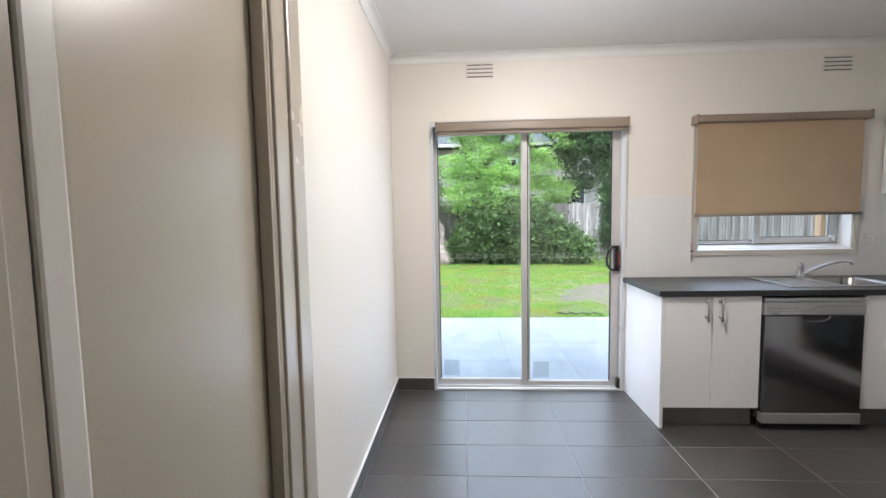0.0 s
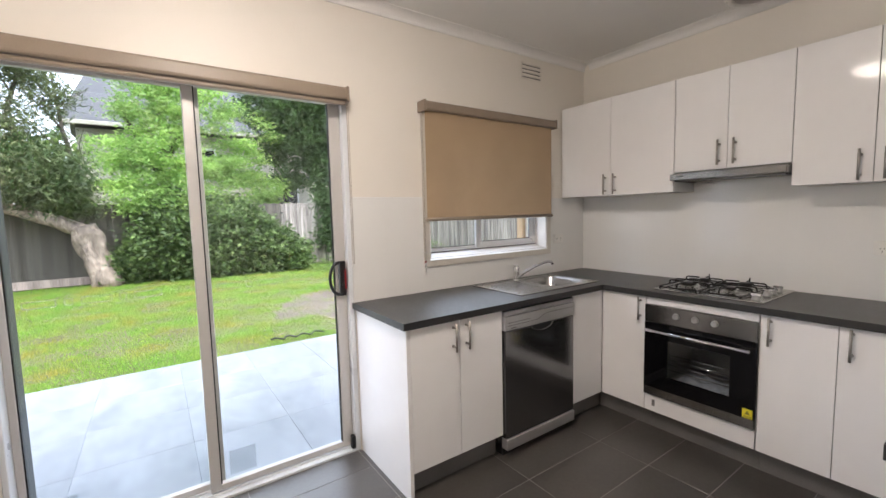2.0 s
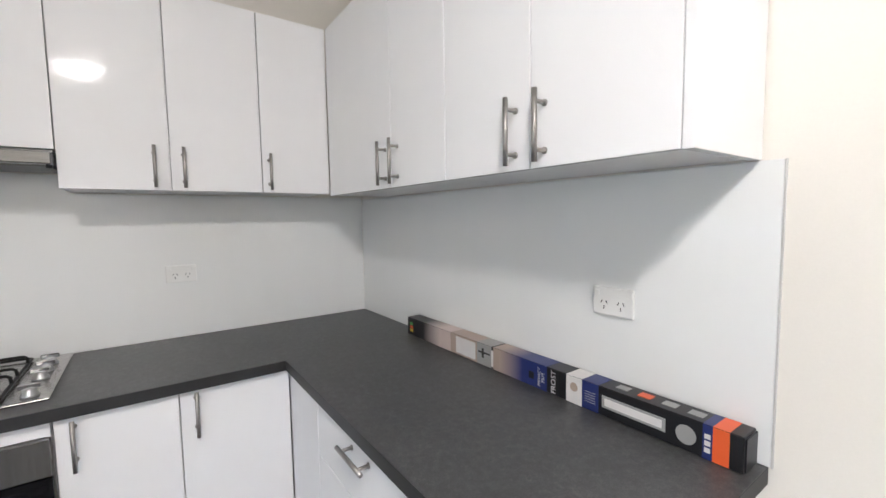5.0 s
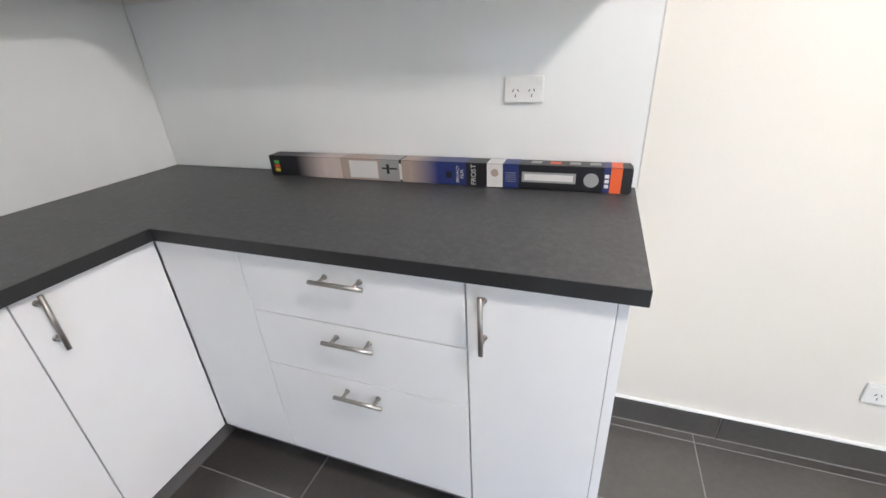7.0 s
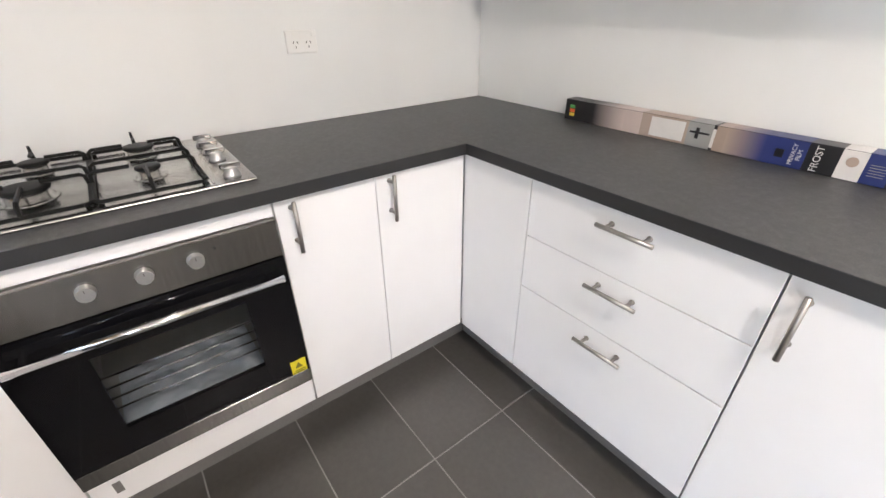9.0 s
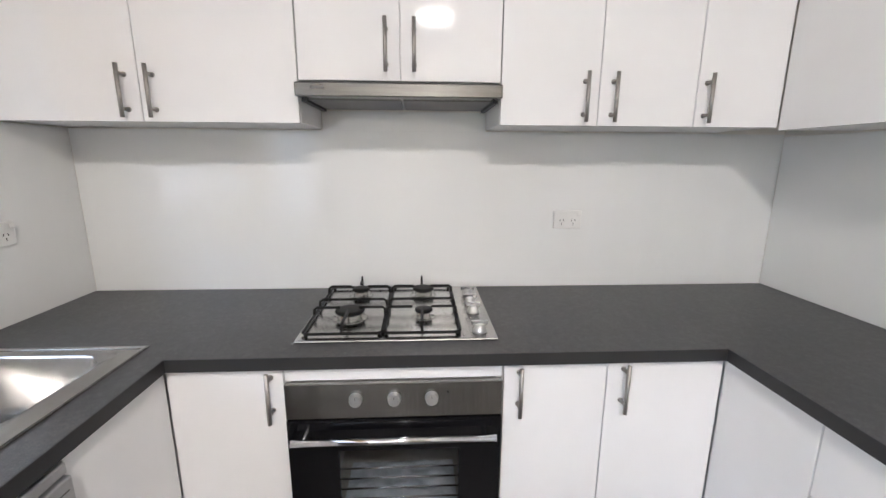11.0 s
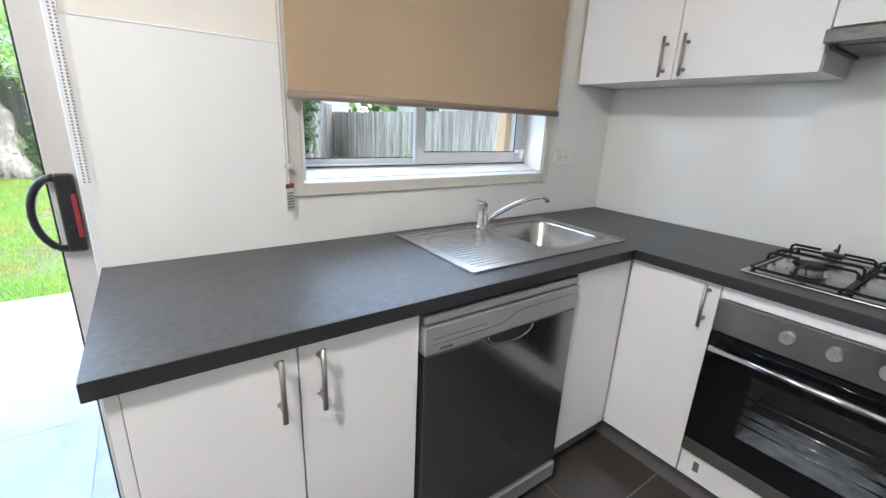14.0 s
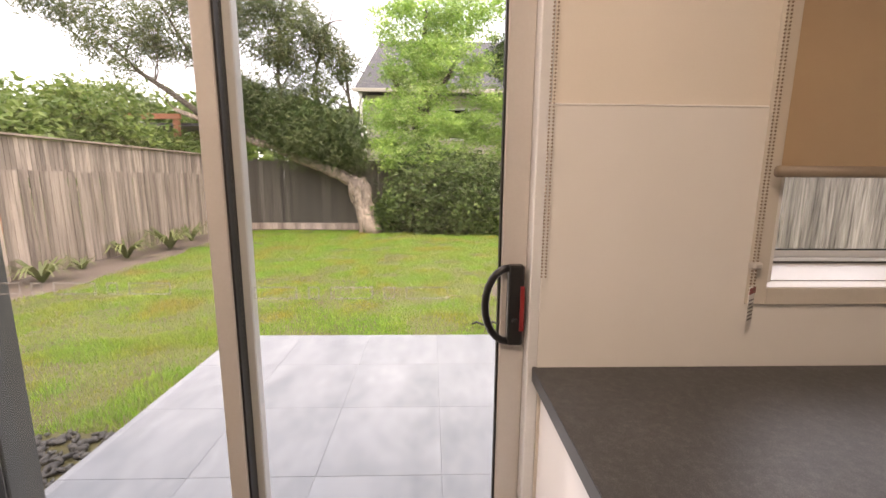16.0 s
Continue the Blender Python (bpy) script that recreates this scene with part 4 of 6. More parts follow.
# ---- cooktop ----
CX0, CX1, CY0, CY1 = 4.695, 5.190, -1.472, -0.902
ck = thing("gas_cooktop", (4.94, -1.19, ZT), "four-burner stainless steel gas cooktop with black trivets", "cooktop")
bm = bmesh.new()
box(bm, CX0, CX1, CY0, CY1, ZT + 0.0006, ZT + 0.009, 0.004, 2)
part("top_plate", bm, steel_x, ck)
bm = bmesh.new()
box(bm, CX0 + 0.02, CX1 - 0.02, -1.378, -1.374, ZT + 0.0092, ZT + 0.0105, 0.0005)
part("raised_edge", bm, steel, ck)
for bx, by, r in ((5.085, -1.035, 0.030), (4.865, -1.030, 0.044), (5.085, -1.262, 0.036), (4.865, -1.262, 0.026)):
    z = ZT + 0.009
    b = part("burner", lathe(bmesh.new(), [(r + 0.012, 0.0), (r + 0.009, 0.002), (r + 0.001, 0.003), (r - 0.002, 0.020), (r - 0.004, 0.021)], (bx, by, z), 24), steel, ck, "round burner with black cap", True)
    part("burner_cap", lathe(bmesh.new(), [(r + 0.001, 0.0212), (r + 0.003, 0.024), (r + 0.001, 0.029), (r - 0.010, 0.0305)], (bx, by, z), 24), cast_iron, b, smooth=True)
    part("igniter", rod(bmesh.new(), (bx + r + 0.014, by + 0.006, z), (bx + r + 0.014, by + 0.006, z + 0.022), 0.0025, 8), plastic_white, b)
for ty0, ty1 in ((-1.141, -0.918), (-1.366, -1.147)):
    bm = bmesh.new()
    low, top = ZT + 0.0175, ZT + 0.044
    x0, x1 = 4.722, 5.160
    rr = 0.0047
    loop = [(x0, ty0 + 0.012), (x0 + 0.012, ty0), (x1 - 0.012, ty0), (x1, ty0 + 0.012), (x1, ty1 - 0.012), (x1 - 0.012, ty1), (x0 + 0.012, ty1), (x0, ty1 - 0.012), (x0, ty0 + 0.012)]
    tube(bm, [(x, y, low) for x, y in loop], rr, 6)
    cy, mx = (ty0 + ty1) / 2, (x0 + x1) / 2
    for bx in (4.865, 5.085):
        for s, edge in ((-1, ty0), (1, ty1)):
            tube(bm, [(bx, edge, low), (bx, edge - s * 0.002, top - 0.006), (bx, edge - s * 0.010, top), (bx, cy + s * 0.030, top)], rr, 6)
    tube(bm, [(x0, cy, low), (x0 + 0.003, cy, top - 0.006), (x0 + 0.012, cy, top), (4.836, cy, top)], rr, 6)
    tube(bm, [(x1, cy, low), (x1 - 0.003, cy, top - 0.006), (x1 - 0.012, cy, top), (5.114, cy, top)], rr, 6)
    tube(bm, [(mx, ty0, low), (mx, ty0 + 0.003, top - 0.006), (mx, ty0 + 0.012, top), (mx, ty1 - 0.012, top), (mx, ty1 - 0.003, top - 0.006), (mx, ty1, low)], rr, 6)
    for x in (x0 + 0.01, x1 - 0.01):
        for y in (ty0 + 0.008, ty1 - 0.008):
            rod(bm, (x, y, ZT + 0.009), (x, y, low), 0.0055, 8)
    part("trivet", bm, cast_iron, ck, "black wire trivet")
    part("trivet_tip", tube(bmesh.new(), [(x1 - 0.004, cy, top - 0.002), (x1 - 0.002, cy, top + 0.018)], [0.0045, 0.003], 6), cast_iron, ck)
for x in (4.742, 4.90, 4.985, 5.07):
    k = part("knob", lathe(bmesh.new(), [(0.021, 0.0), (0.021, 0.006), (0.017, 0.010), (0.0155, 0.022), (0.012, 0.024)], (x, -1.424, ZT + 0.0092), 20), knob_silver, ck, "round control knob", True)
    part("knob_grip", B(x - 0.0045, x + 0.0045, -1.448, -1.400, ZT + 0.030, ZT + 0.044, bevel=0.002), chrome, k)

# ---- sink and tap ----
sk = thing("sink", (4.3, -0.29, ZT), "stainless steel sink with a single bowl and ridged drainer", "sink")
SX0, SX1, SY0, SY1 = 3.930, 4.695, -0.520, -0.058
BX0, BX1, BY0, BY1 = 4.322, 4.645, -0.458, -0.112


def rounded(x0, x1, y0, y1, r, n=6):
    pts = []
    for cx, cy, a0 in ((x1 - r, y1 - r, 0), (x0 + r, y1 - r, 90), (x0 + r, y0 + r, 180), (x1 - r, y0 + r, 270)):
        for k in range(n + 1):
            a = radians(a0 + 90 * k / n)
            pts.append((cx + r * math.cos(a), cy + r * math.sin(a)))
    return pts


bm = bmesh.new()
zt = ZT + 0.0045
for q in ((SX0, BX0 - 0.012, SY0, SY1), (BX1 + 0.012, SX1, SY0, SY1), (BX0 - 0.012, BX1 + 0.012, SY0, BY0 - 0.012), (BX0 - 0.012, BX1 + 0.012, BY1 + 0.012, SY1)):
    box(bm, *q, ZT + 0.0006, zt)
bmesh.ops.remove_doubles(bm, verts=bm.verts[:], dist=1e-5)
part("top_plate", bm, steel_x, sk)
bm = bmesh.new()
rings = []
for inset, z, r in ((-0.012, zt, 0.002), (0.0, zt - 0.001, 0.07), (0.004, zt - 0.008, 0.07), (0.012, zt - 0.135, 0.06), (0.03, zt - 0.150, 0.05), (0.11, zt - 0.154, 0.03)):
    rings.append([bm.verts.new((x, y, z)) for x, y in rounded(BX0 + inset, BX1 - inset, BY0 + inset, BY1 - inset, r)])
for a, b in zip(rings, rings[1:]):
    for k in range(len(a)):
        bm.faces.new((a[k], a[(k + 1) % len(a)], b[(k + 1) % len(b)], b[k]))
bm.faces.new(rings[-1])
bmesh.ops.recalc_face_normals(bm, faces=bm.faces[:])
for f in bm.faces:
    f.normal_flip()
part("bowl", bm, steel_x, sk, "deep rounded bowl", True)
part("drain", lathe(bmesh.new(), [(0.043, 0.0), (0.040, 0.003), (0.02, 0.001)], ((BX0 + BX1) / 2, (BY0 + BY1) / 2, zt - 0.1535), 20), chrome, sk, smooth=True)
bm = bmesh.new()
for q in ((SX0 + 0.004, SX1 - 0.004, SY0 + 0.003, SY0 + 0.011), (SX0 + 0.004, SX1 - 0.004, SY1 - 0.011, SY1 - 0.003), (SX0 + 0.004, SX0 + 0.012, SY0 + 0.011, SY1 - 0.011), (SX1 - 0.018, SX1 - 0.004, SY0 + 0.011, SY1 - 0.011)):
    box(bm, *q, zt + 0.0002, zt + 0.0018, 0.0006)
part("rolled_rim", bm, steel_x, sk)
for k in range(16):
    y = -0.478 + k * 0.0222
    x0 = 3.966 + 0.055 * max(0, (k - 11) / 4) ** 2
    x1 = 4.283
    ridge = bmesh.new()
    tube(ridge, [(x0, y, zt - 0.0045), (x0 + 0.006, y, zt - 0.0022), (x0 + 0.03, y, zt - 0.0026), (x1 - 0.05, y, zt - 0.0032), (x1, y, zt - 0.0052)], 0.0046, 10)
    part("drainer_ridge", ridge, steel_x, sk, smooth=True)
lip = bmesh.new()
tube(lip, [(3.965, -0.10, zt - 0.0010), (4.10, -0.094, zt - 0.0006), (4.21, -0.091, zt - 0.0004), (4.262, -0.099, zt - 0.0004), (4.285, -0.125, zt - 0.0010)], 0.0034, 8)
part("drainer_lip", lip, steel_x, sk, smooth=True)
tp = thing("kitchen_tap", (4.311, -0.098, zt), "chrome single-lever kitchen mixer tap with a long spout", "tap")
part("body", lathe(bmesh.new(), [(0.027, 0.0), (0.026, 0.005), (0.022, 0.009), (0.022, 0.064), (0.0205, 0.066), (0.0205, 0.069), (0.0228, 0.071), (0.0228, 0.098), (0.021, 0.102), (0.013, 0.1035)], (4.311, -0.098, zt + 0.0002), 24), chrome, tp, smooth=False)
part("spout", tube(bmesh.new(), [(4.325, -0.106, zt + 0.024), (4.37, -0.125, zt + 0.055), (4.44, -0.157, zt + 0.095), (4.505, -0.187, zt + 0.120), (4.545, -0.205, zt + 0.126), (4.562, -0.213, zt + 0.119), (4.567, -0.215, zt + 0.104)], [0.0115, 0.0105, 0.0095, 0.009, 0.009, 0.0095, 0.0105], 14), chrome, tp, smooth=True)
part("lever", B(4.303, 4.319, -0.112, -0.058, zt + 0.1040, zt + 0.1085, bevel=0.0015), chrome, tp)

# ---- dishwasher ----
dw = thing("dishwasher", (4.02, -0.3, 0), "freestanding stainless steel dishwasher under the worktop", "dishwasher")
WXa, WXb, WF = 3.722, 4.320, -0.598
part("body", B(WXa + 0.002, WXb - 0.002, -0.555, -0.02, 0.067, 0.845), dark_steel, dw)
bm = B(WXa, WXb, WF + 0.004, -0.556, 0.826, 0.850, bevel=0.003)
part("top_cover", bm, satin_steel, dw)
cp = part("control_panel", B(WXa, WXb, WF - 0.002, -0.556, 0.742, 0.822, bevel=0.004, seg=2), satin_steel, dw, "stainless control panel")
for line in (((WXa + 0.02, 0.770), (3.96, 0.770), (3.985, 0.772), (4.005, 0.778), (4.025, 0.790), (4.045, 0.796), (4.07, 0.798), (WXb - 0.012, 0.798)),
             ((WXa + 0.02, 0.786), (WXa + 0.20, 0.786))):
    part("groove", tube(bmesh.new(), [(x, WF - 0.0021, z) for x, z in line], 0.0016, 6), kick_grey, cp, "fine dark styling line")
part("badge", B(WXa + 0.045, WXa + 0.085, WF - 0.0034, WF - 0.0022, 0.752, 0.758), kick_grey, cp, "small plain badge")
dr = part("door", B(WXa + 0.002, WXb - 0.002, WF + 0.002, -0.556, 0.120, 0.738, bevel=0.003), dark_steel, dw, "brushed steel door")
bm = bmesh.new()
prism_pts = [(4.022 - 0.09 * math.cos(a), 0.738 - 0.036 * math.sin(a)) for a in (math.pi * k / 12 for k in range(13))]
vs = [bm.verts.new((x, WF + 0.0005, z)) for x, z in prism_pts]
vb = [bm.verts.new((x, WF + 0.0015, z)) for x, z in prism_pts]
bm.faces.new(vs)
for a in range(len(vs) - 1):
    bm.faces.new((vs[a], vb[a], vb[a + 1], vs[a + 1]))
bmesh.ops.recalc_face_normals(bm, faces=bm.faces[:])
part("handle_recess", bm, plastic_black, dr, "dark curved handle recess")
part("handle_rim", tube(bmesh.new(), [(x, WF - 0.001, z) for x, z in prism_pts], 0.0035, 6), steel_x, dr, smooth=True)
part("plinth", B(WXa + 0.001, WXb - 0.002, -0.606, -0.5565, 0.050, 0.116, bevel=0.004), satin_steel, dw, "grey steel plinth")
part("base", B(WXa + 0.01, WXb - 0.01, -0.556, -0.03, 0.0015, 0.0655), plastic_black, dw, "dark recessed base")
part("plinth_seam", B(WXa + 0.004, WXb - 0.004, -0.592, -0.556, 0.1164, 0.1196), plastic_black, dw)


# ---- power points ----
def outlet(name, centre, run, label):
    """A double power point: plate, two rockers, two sets of three slots."""
    o = thing(name, centre, label, "power point", "power points", "structure")
    bm = bmesh.new()
    M = Matrix.Translation(centre) @ pose(0, 0, 0, 0, 0, TURN[run])

    def put(nm, b, mat, lab=""):
        b.transform(M)
        return part(nm, b, mat, o, lab)
    put("plate", B(-0.0555, 0.0555, -0.0095, -0.0003, -0.036, 0.036, bevel=0.003, seg=2), plastic_white)
    for s in (-1, 1):
        put("switch", B(s * 0.045 - 0.009, s * 0.045 + 0.009, -0.0125, -0.0097, 0.015, 0.028, bevel=0.001), plastic_white)
        b = bmesh.new()
        for dx, dz, an in ((-0.007, 0.002, 25), (0.007, 0.002, -25), (0, -0.012, 0)):
            m = pose(s * 0.023 + dx, -0.0102, dz - 0.004, 0, an, 0)
            c = bmesh.ops.create_cube(b, size=1, matrix=m @ Matrix.Diagonal((0.0022, 0.0008, 0.0085, 1)))
        put("slots", b, plastic_black)


outlet("power_point", (XR - 0.0062, -1.83, 1.172), "E", "white double power point on the splashback")
outlet("power_point", (3.725, YS + 0.0062, 1.175), "S", "white double power point above the far worktop")
outlet("power_point", (4.878, -0.0067, 1.176), "W", "white power point beside the window")
outlet("power_point", (2.635, YS + 0.0002, 0.312), "S", "white double power point low on the wall")

# ---- roller blinds ----
def roller_blind(name, x0, x1, z0, z1, drop, label):
    b = thing(name, ((x0 + x1) / 2, -0.05, z0), label, "roller blind", "roller blinds")
    bm = bmesh.new()
    box(bm, x0, x1, -0.088, -0.004 if drop is None else -0.022, z0, z1, 0.014, 3)
    part("cassette", bm, cassette_taupe, b, "taupe headbox")
    for s, x in ((-1, x0), (1, x1)):
        part("end_cap", B(x - 0.007, x + 0.007, -0.092, -0.002, z0 - 0.006, z1 + 0.004, bevel=0.003), cassette_taupe, b)
    if drop is None:
        part("bottom_rail", rod(bmesh.new(), (x0 + 0.012, -0.062, z0 - 0.012), (x1 - 0.012, -0.062, z0 - 0.012), 0.0115, 14), cassette_taupe, b, "rolled-up bottom rail")
    else:
        bm = bmesh.new()
        xs = [x0 + 0.012 + (x1 - x0 - 0.036) * k / 24 for k in range(25)]
        grid = [[bm.verts.new((x, -0.056 - 0.0015 * math.sin(9 * x), z)) for x in xs] for z in (z0 + 0.02, (z0 + drop) / 2, drop)]
        for a, c in zip(grid, grid[1:]):
            for k in range(24):
                bm.faces.new((a[k], a[k + 1], c[k + 1], c[k]))
        f = part("fabric", bm, blind_fabric, b, "tan woven roller fabric, half lowered", True)
        part("bottom_rail", rod(bmesh.new(), (x0 + 0.008, -0.056, drop - 0.008), (x1 - 0.02, -0.056, drop - 0.008), 0.0125, 14), cassette_taupe, b, smooth=True)
    return b


def bead_chain(parent, x, y, z0, z1, step=0.0075):
    bm = bmesh.new()
    z = z0
    while z < z1:
        for dx in (0.0, 0.009):
            bmesh.ops.create_icosphere(bm, subdivisions=1, radius=0.0026, matrix=Matrix.Translation((x + dx, y, z)))
        z += step
    part("bead_chain", bm, cassette_taupe, parent, "cream looped bead chain")


rb = roller_blind("roller_blind", 1.668, 3.076, 2.022, 2.092, None, "taupe roller blind rolled up above the sliding door")
bead_chain(rb, 3.086, -0.03, 1.13, 2.03)
rb = roller_blind("roller_blind", 3.568, 4.768, 2.036, 2.092, 1.375, "tan roller blind half lowered over the window")
bead_chain(rb, 3.566, -0.035, 1.10, 2.04)
part("chain_tensioner", B(3.562, 3.583, -0.045, -0.022, 1.150, 1.166, bevel=0.004), aluminium, rb)
SWING = Matrix.Translation((3.571, -0.036, 0)) @ pose(0, 0, 0, 0, 0, 35) @ Matrix.Translation((-3.571, 0.0335, 0))


def swung(bm):
    bm.transform(SWING)
    return bm


tag = part("warning_tag", swung(B(3.552, 3.590, -0.034, -0.033, 1.02, 1.11)), white_trim, rb, "small white safety tag with a red band")
part("tag_band", swung(B(3.5525, 3.5895, -0.0352, -0.0342, 1.092, 1.106)), red_plastic, tag)
bm = bmesh.new()
for k in range(6):
    box(bm, 3.557, 3.585, -0.0350, -0.0342, 1.03 + k * 0.009, 1.0335 + k * 0.009)
part("tag_text", swung(bm), kick_grey, tag)

# ---- the long carton on the far worktop ----
def flat(name, c, rough=0.35):
    return two_scale(name, tuple(0.9 * k for k in c), c, rough, big=6, fine=40, relief=0.0)


card_black, card_blue, card_tan = flat("card_black", (0.012, 0.012, 0.014)), flat("card_blue", (0.022, 0.034, 0.15)), flat("card_tan", (0.42, 0.33, 0.27))
card_pink, card_white, card_grey, card_orange = flat("card_pink", (0.60, 0.50, 0.46)), flat("card_white", (0.72, 0.70, 0.68)), flat("card_grey", (0.33, 0.33, 0.32)), flat("card_orange", (0.75, 0.12, 0.03))
card_yellow, card_green = flat("card_yellow", (0.7, 0.5, 0.05)), flat("card_green", (0.1, 0.4, 0.1))


def fade_material(name, left, right, x0, x1):
    """Printed blend between two inks along the carton."""
    m, nt, b = material(name, 0.35)
    tc = nt.nodes.new("ShaderNodeTexCoord")
    sp = nt.nodes.new("ShaderNodeSeparateXYZ")
    nt.links.new(tc.outputs["Object"], sp.inputs[0])
    mr = nt.nodes.new("ShaderNodeMapRange")
    mr.inputs["From Min"].default_value, mr.inputs["From Max"].default_value = x0, x1
    nt.links.new(sp.outputs[0], mr.inputs[0])
    nt.links.new(ramp(nt, mr.outputs[0], [(0.0, left), (1.0, right)]), b.inputs["Base Color"])
    return m


CBX0, CBX1, CBY, CBD, CBH = 3.415, 4.640, YS + 0.073, 0.062, 0.073
carton = thing("film_carton", ((CBX0 + CBX1) / 2, CBY - CBD / 2, ZT), "long narrow printed carton of window film on the worktop", "carton")
zc = ZT + 0.001
part("carton_body", B(CBX0, CBX1, CBY - CBD, CBY, zc, zc + CBH, bevel=0.002), card_black, carton)
cx = (CBX0 + CBX1) / 2


def print_panel(s0, s1, mat, name="print_panel", z0=0.0, z1=1.0, lift=0.0006, top=True, label=""):
    """A printed area: s runs along the carton from its far dark end to its orange end."""
    xa, xb = CBX1 - s1 * (CBX1 - CBX0), CBX1 - s0 * (CBX1 - CBX0)
    bm = B(xa, xb, CBY, CBY + lift, zc + 0.001 + z0 * (CBH - 0.002), zc + 0.001 + z1 * (CBH - 0.002))
    if top:
        box(bm, xa, xb, CBY - CBD + 0.002, CBY + lift, zc + CBH, zc + CBH + lift)
    return part(name, bm, mat, carton, label)


def xs_at(s):
    return CBX1 - s * (CBX1 - CBX0) - cx


print_panel(0.10, 0.20, fade_material("ink_fade_dark", (0.60, 0.50, 0.46), (0.012, 0.012, 0.014), xs_at(0.20), xs_at(0.10)))
print_panel(0.20, 0.25, card_pink)
print_panel(0.25, 0.372, card_tan)
print_panel(0.277, 0.365, card_white, "picture", 0.10, 0.92, 0.0012, False, "pale picture of a window")
print_panel(0.372, 0.43, card_grey)
print_panel(0.378, 0.424, card_black, "picture", 0.56, 0.64, 0.0012, False)
print_panel(0.392, 0.400, card_black, "picture", 0.35, 0.80, 0.0013, False)
print_panel(0.43, 0.437, card_white, "picture", 0.1, 0.85, 0.0012, False)
print_panel(0.437, 0.46, card_tan)
print_panel(0.46, 0.54, fade_material("ink_fade_blue", (0.022, 0.034, 0.15), (0.42, 0.33, 0.27), xs_at(0.54), xs_at(0.46)))
print_panel(0.54, 0.616, card_blue)
print_panel(0.67, 0.710, card_white)
print_panel(0.710, 0.749, card_blue)
print_panel(0.757, 0.882, card_grey, "window_cutout", 0.3, 0.72, 0.0011, False, "pale clear window in the carton")
print_panel(0.763, 0.876, card_white, "film_roll", 0.38, 0.64, 0.0016, False, "white film roll seen inside")
print_panel(0.942, 0.957, card_blue)
print_panel(0.957, 0.981, card_orange, label="orange end band")
for k in range(4):
    xa = CBX1 - (0.80 + 0.045 * k) * (CBX1 - CBX0)
    part("icon", B(xa, xa + 0.03, CBY - 0.045, CBY - 0.02, zc + CBH, zc + CBH + 0.0011), card_orange if k == 1 else card_grey, carton)
for k in range(5):
    print_panel(0.717, 0.742, card_grey, "small_text", 0.28 + 0.09 * k, 0.30 + 0.09 * k, 0.0012, False)
for k, m in enumerate((card_yellow, card_orange, card_green)):
    print_panel(0.018, 0.035, m, "energy_mark", 0.2 + 0.2 * k, 0.36 + 0.2 * k, 0.0011, False)
print_panel(0.562, 0.578, card_black, "round_mark", 0.3, 0.6, 0.0011, False)
b = lathe(bmesh.new(), [(0.0185, 0.0), (0.0205, 0.0), (0.0205, 0.0006), (0.0185, 0.0006)], (0, 0, 0), 24)
for k in range(4):
    box(b, -0.011, 0.011, -0.010 + 0.006 * k, -0.0075 + 0.006 * k, 0.0, 0.0005)
b.transform(pose(CBX1 - 0.916 * (CBX1 - CBX0), CBY + 0.0003, zc + CBH * 0.48, -90, 0, 0))
part("round_seal", b, card_grey, carton)
b = lathe(bmesh.new(), [(0.012, 0.0), (0.012, 0.0006), (0.008, 0.0007)], (0, 0, 0), 16)
b.transform(pose(CBX1 - 0.690 * (CBX1 - CBX0), CBY + 0.0008, zc + CBH * 0.62, -90, 0, 0))
part("round_picture", b, card_tan, carton)


def letters(words, s, size, h, turn, mat=card_white):
    me = text_mesh(words, size, mat)
    piece("lettering", me, carton, pose(CBX1 - s * (CBX1 - CBX0), CBY + 0.0013, zc + CBH * h, 90, 0, 180) @ pose(0, 0, 0, 0, 0, turn))


letters("PRIVACY\nFILM", 0.600, 0.014, 0.5, 90)
letters("FROST", 0.636, 0.022, 0.5, 90)
for k in range(3):
    print_panel(0.945, 0.954, card_white, "small_text", 0.2 + 0.2 * k, 0.34 + 0.2 * k, 0.0012, False)
part("end_flap", B(CBX0 - 0.004, CBX0 - 0.0005, CBY - CBD + 0.003, CBY - 0.003, zc + 0.003, zc + CBH - 0.004, bevel=0.001), card_black, carton)

# ---- outside: ground, patio, lawn ----
GZ = -0.11
single("ground", B(-400, 400, -400, 400, -0.9, GZ - 0.02), lawn_soil, "flat green lawn and earth to the horizon", "ground", kind="structure")
PX0, PX1, PY0, PY1, PZ = 1.09, 8.2, YB + WT, 2.64, -0.055
pat = thing("pavement_patio", (3, 1.5, GZ), "pale grey stone-look patio tiles outside the door", "patio", kind="structure")
part("slab", B(PX0 + 0.004, PX1, PY0, PY1 - 0.004, GZ - 0.1, PZ - 0.002), patio_stone, pat, "grey bed under the tiles")


def unit(w, d, h, bevel, mat):
    return mesh_of(B(-w / 2, w / 2, -d / 2, d / 2, -h, 0, bevel=bevel), mat)


rng = random.Random(4)
tile_p = unit(0.5985, 0.5985, 0.03, 0.0015, patio_stone)
x = PX0 + 0.3
while x < PX1 - 0.2:
    y = PY1 - 0.3
    while y > PY0 - 0.29:
        if y - 0.3 > PY0 - 0.02:
            piece("tile", tile_p, pat, pose(x, y, PZ + 0.001 + rng.uniform(-0.0004, 0.0004)))
        y -= 0.6
    x += 0.6
part("edge_tile", B(PX0, PX1, PY0 + 0.001, PY0 + 0.017, PZ - 0.03, PZ + 0.0005), patio_stone, pat)


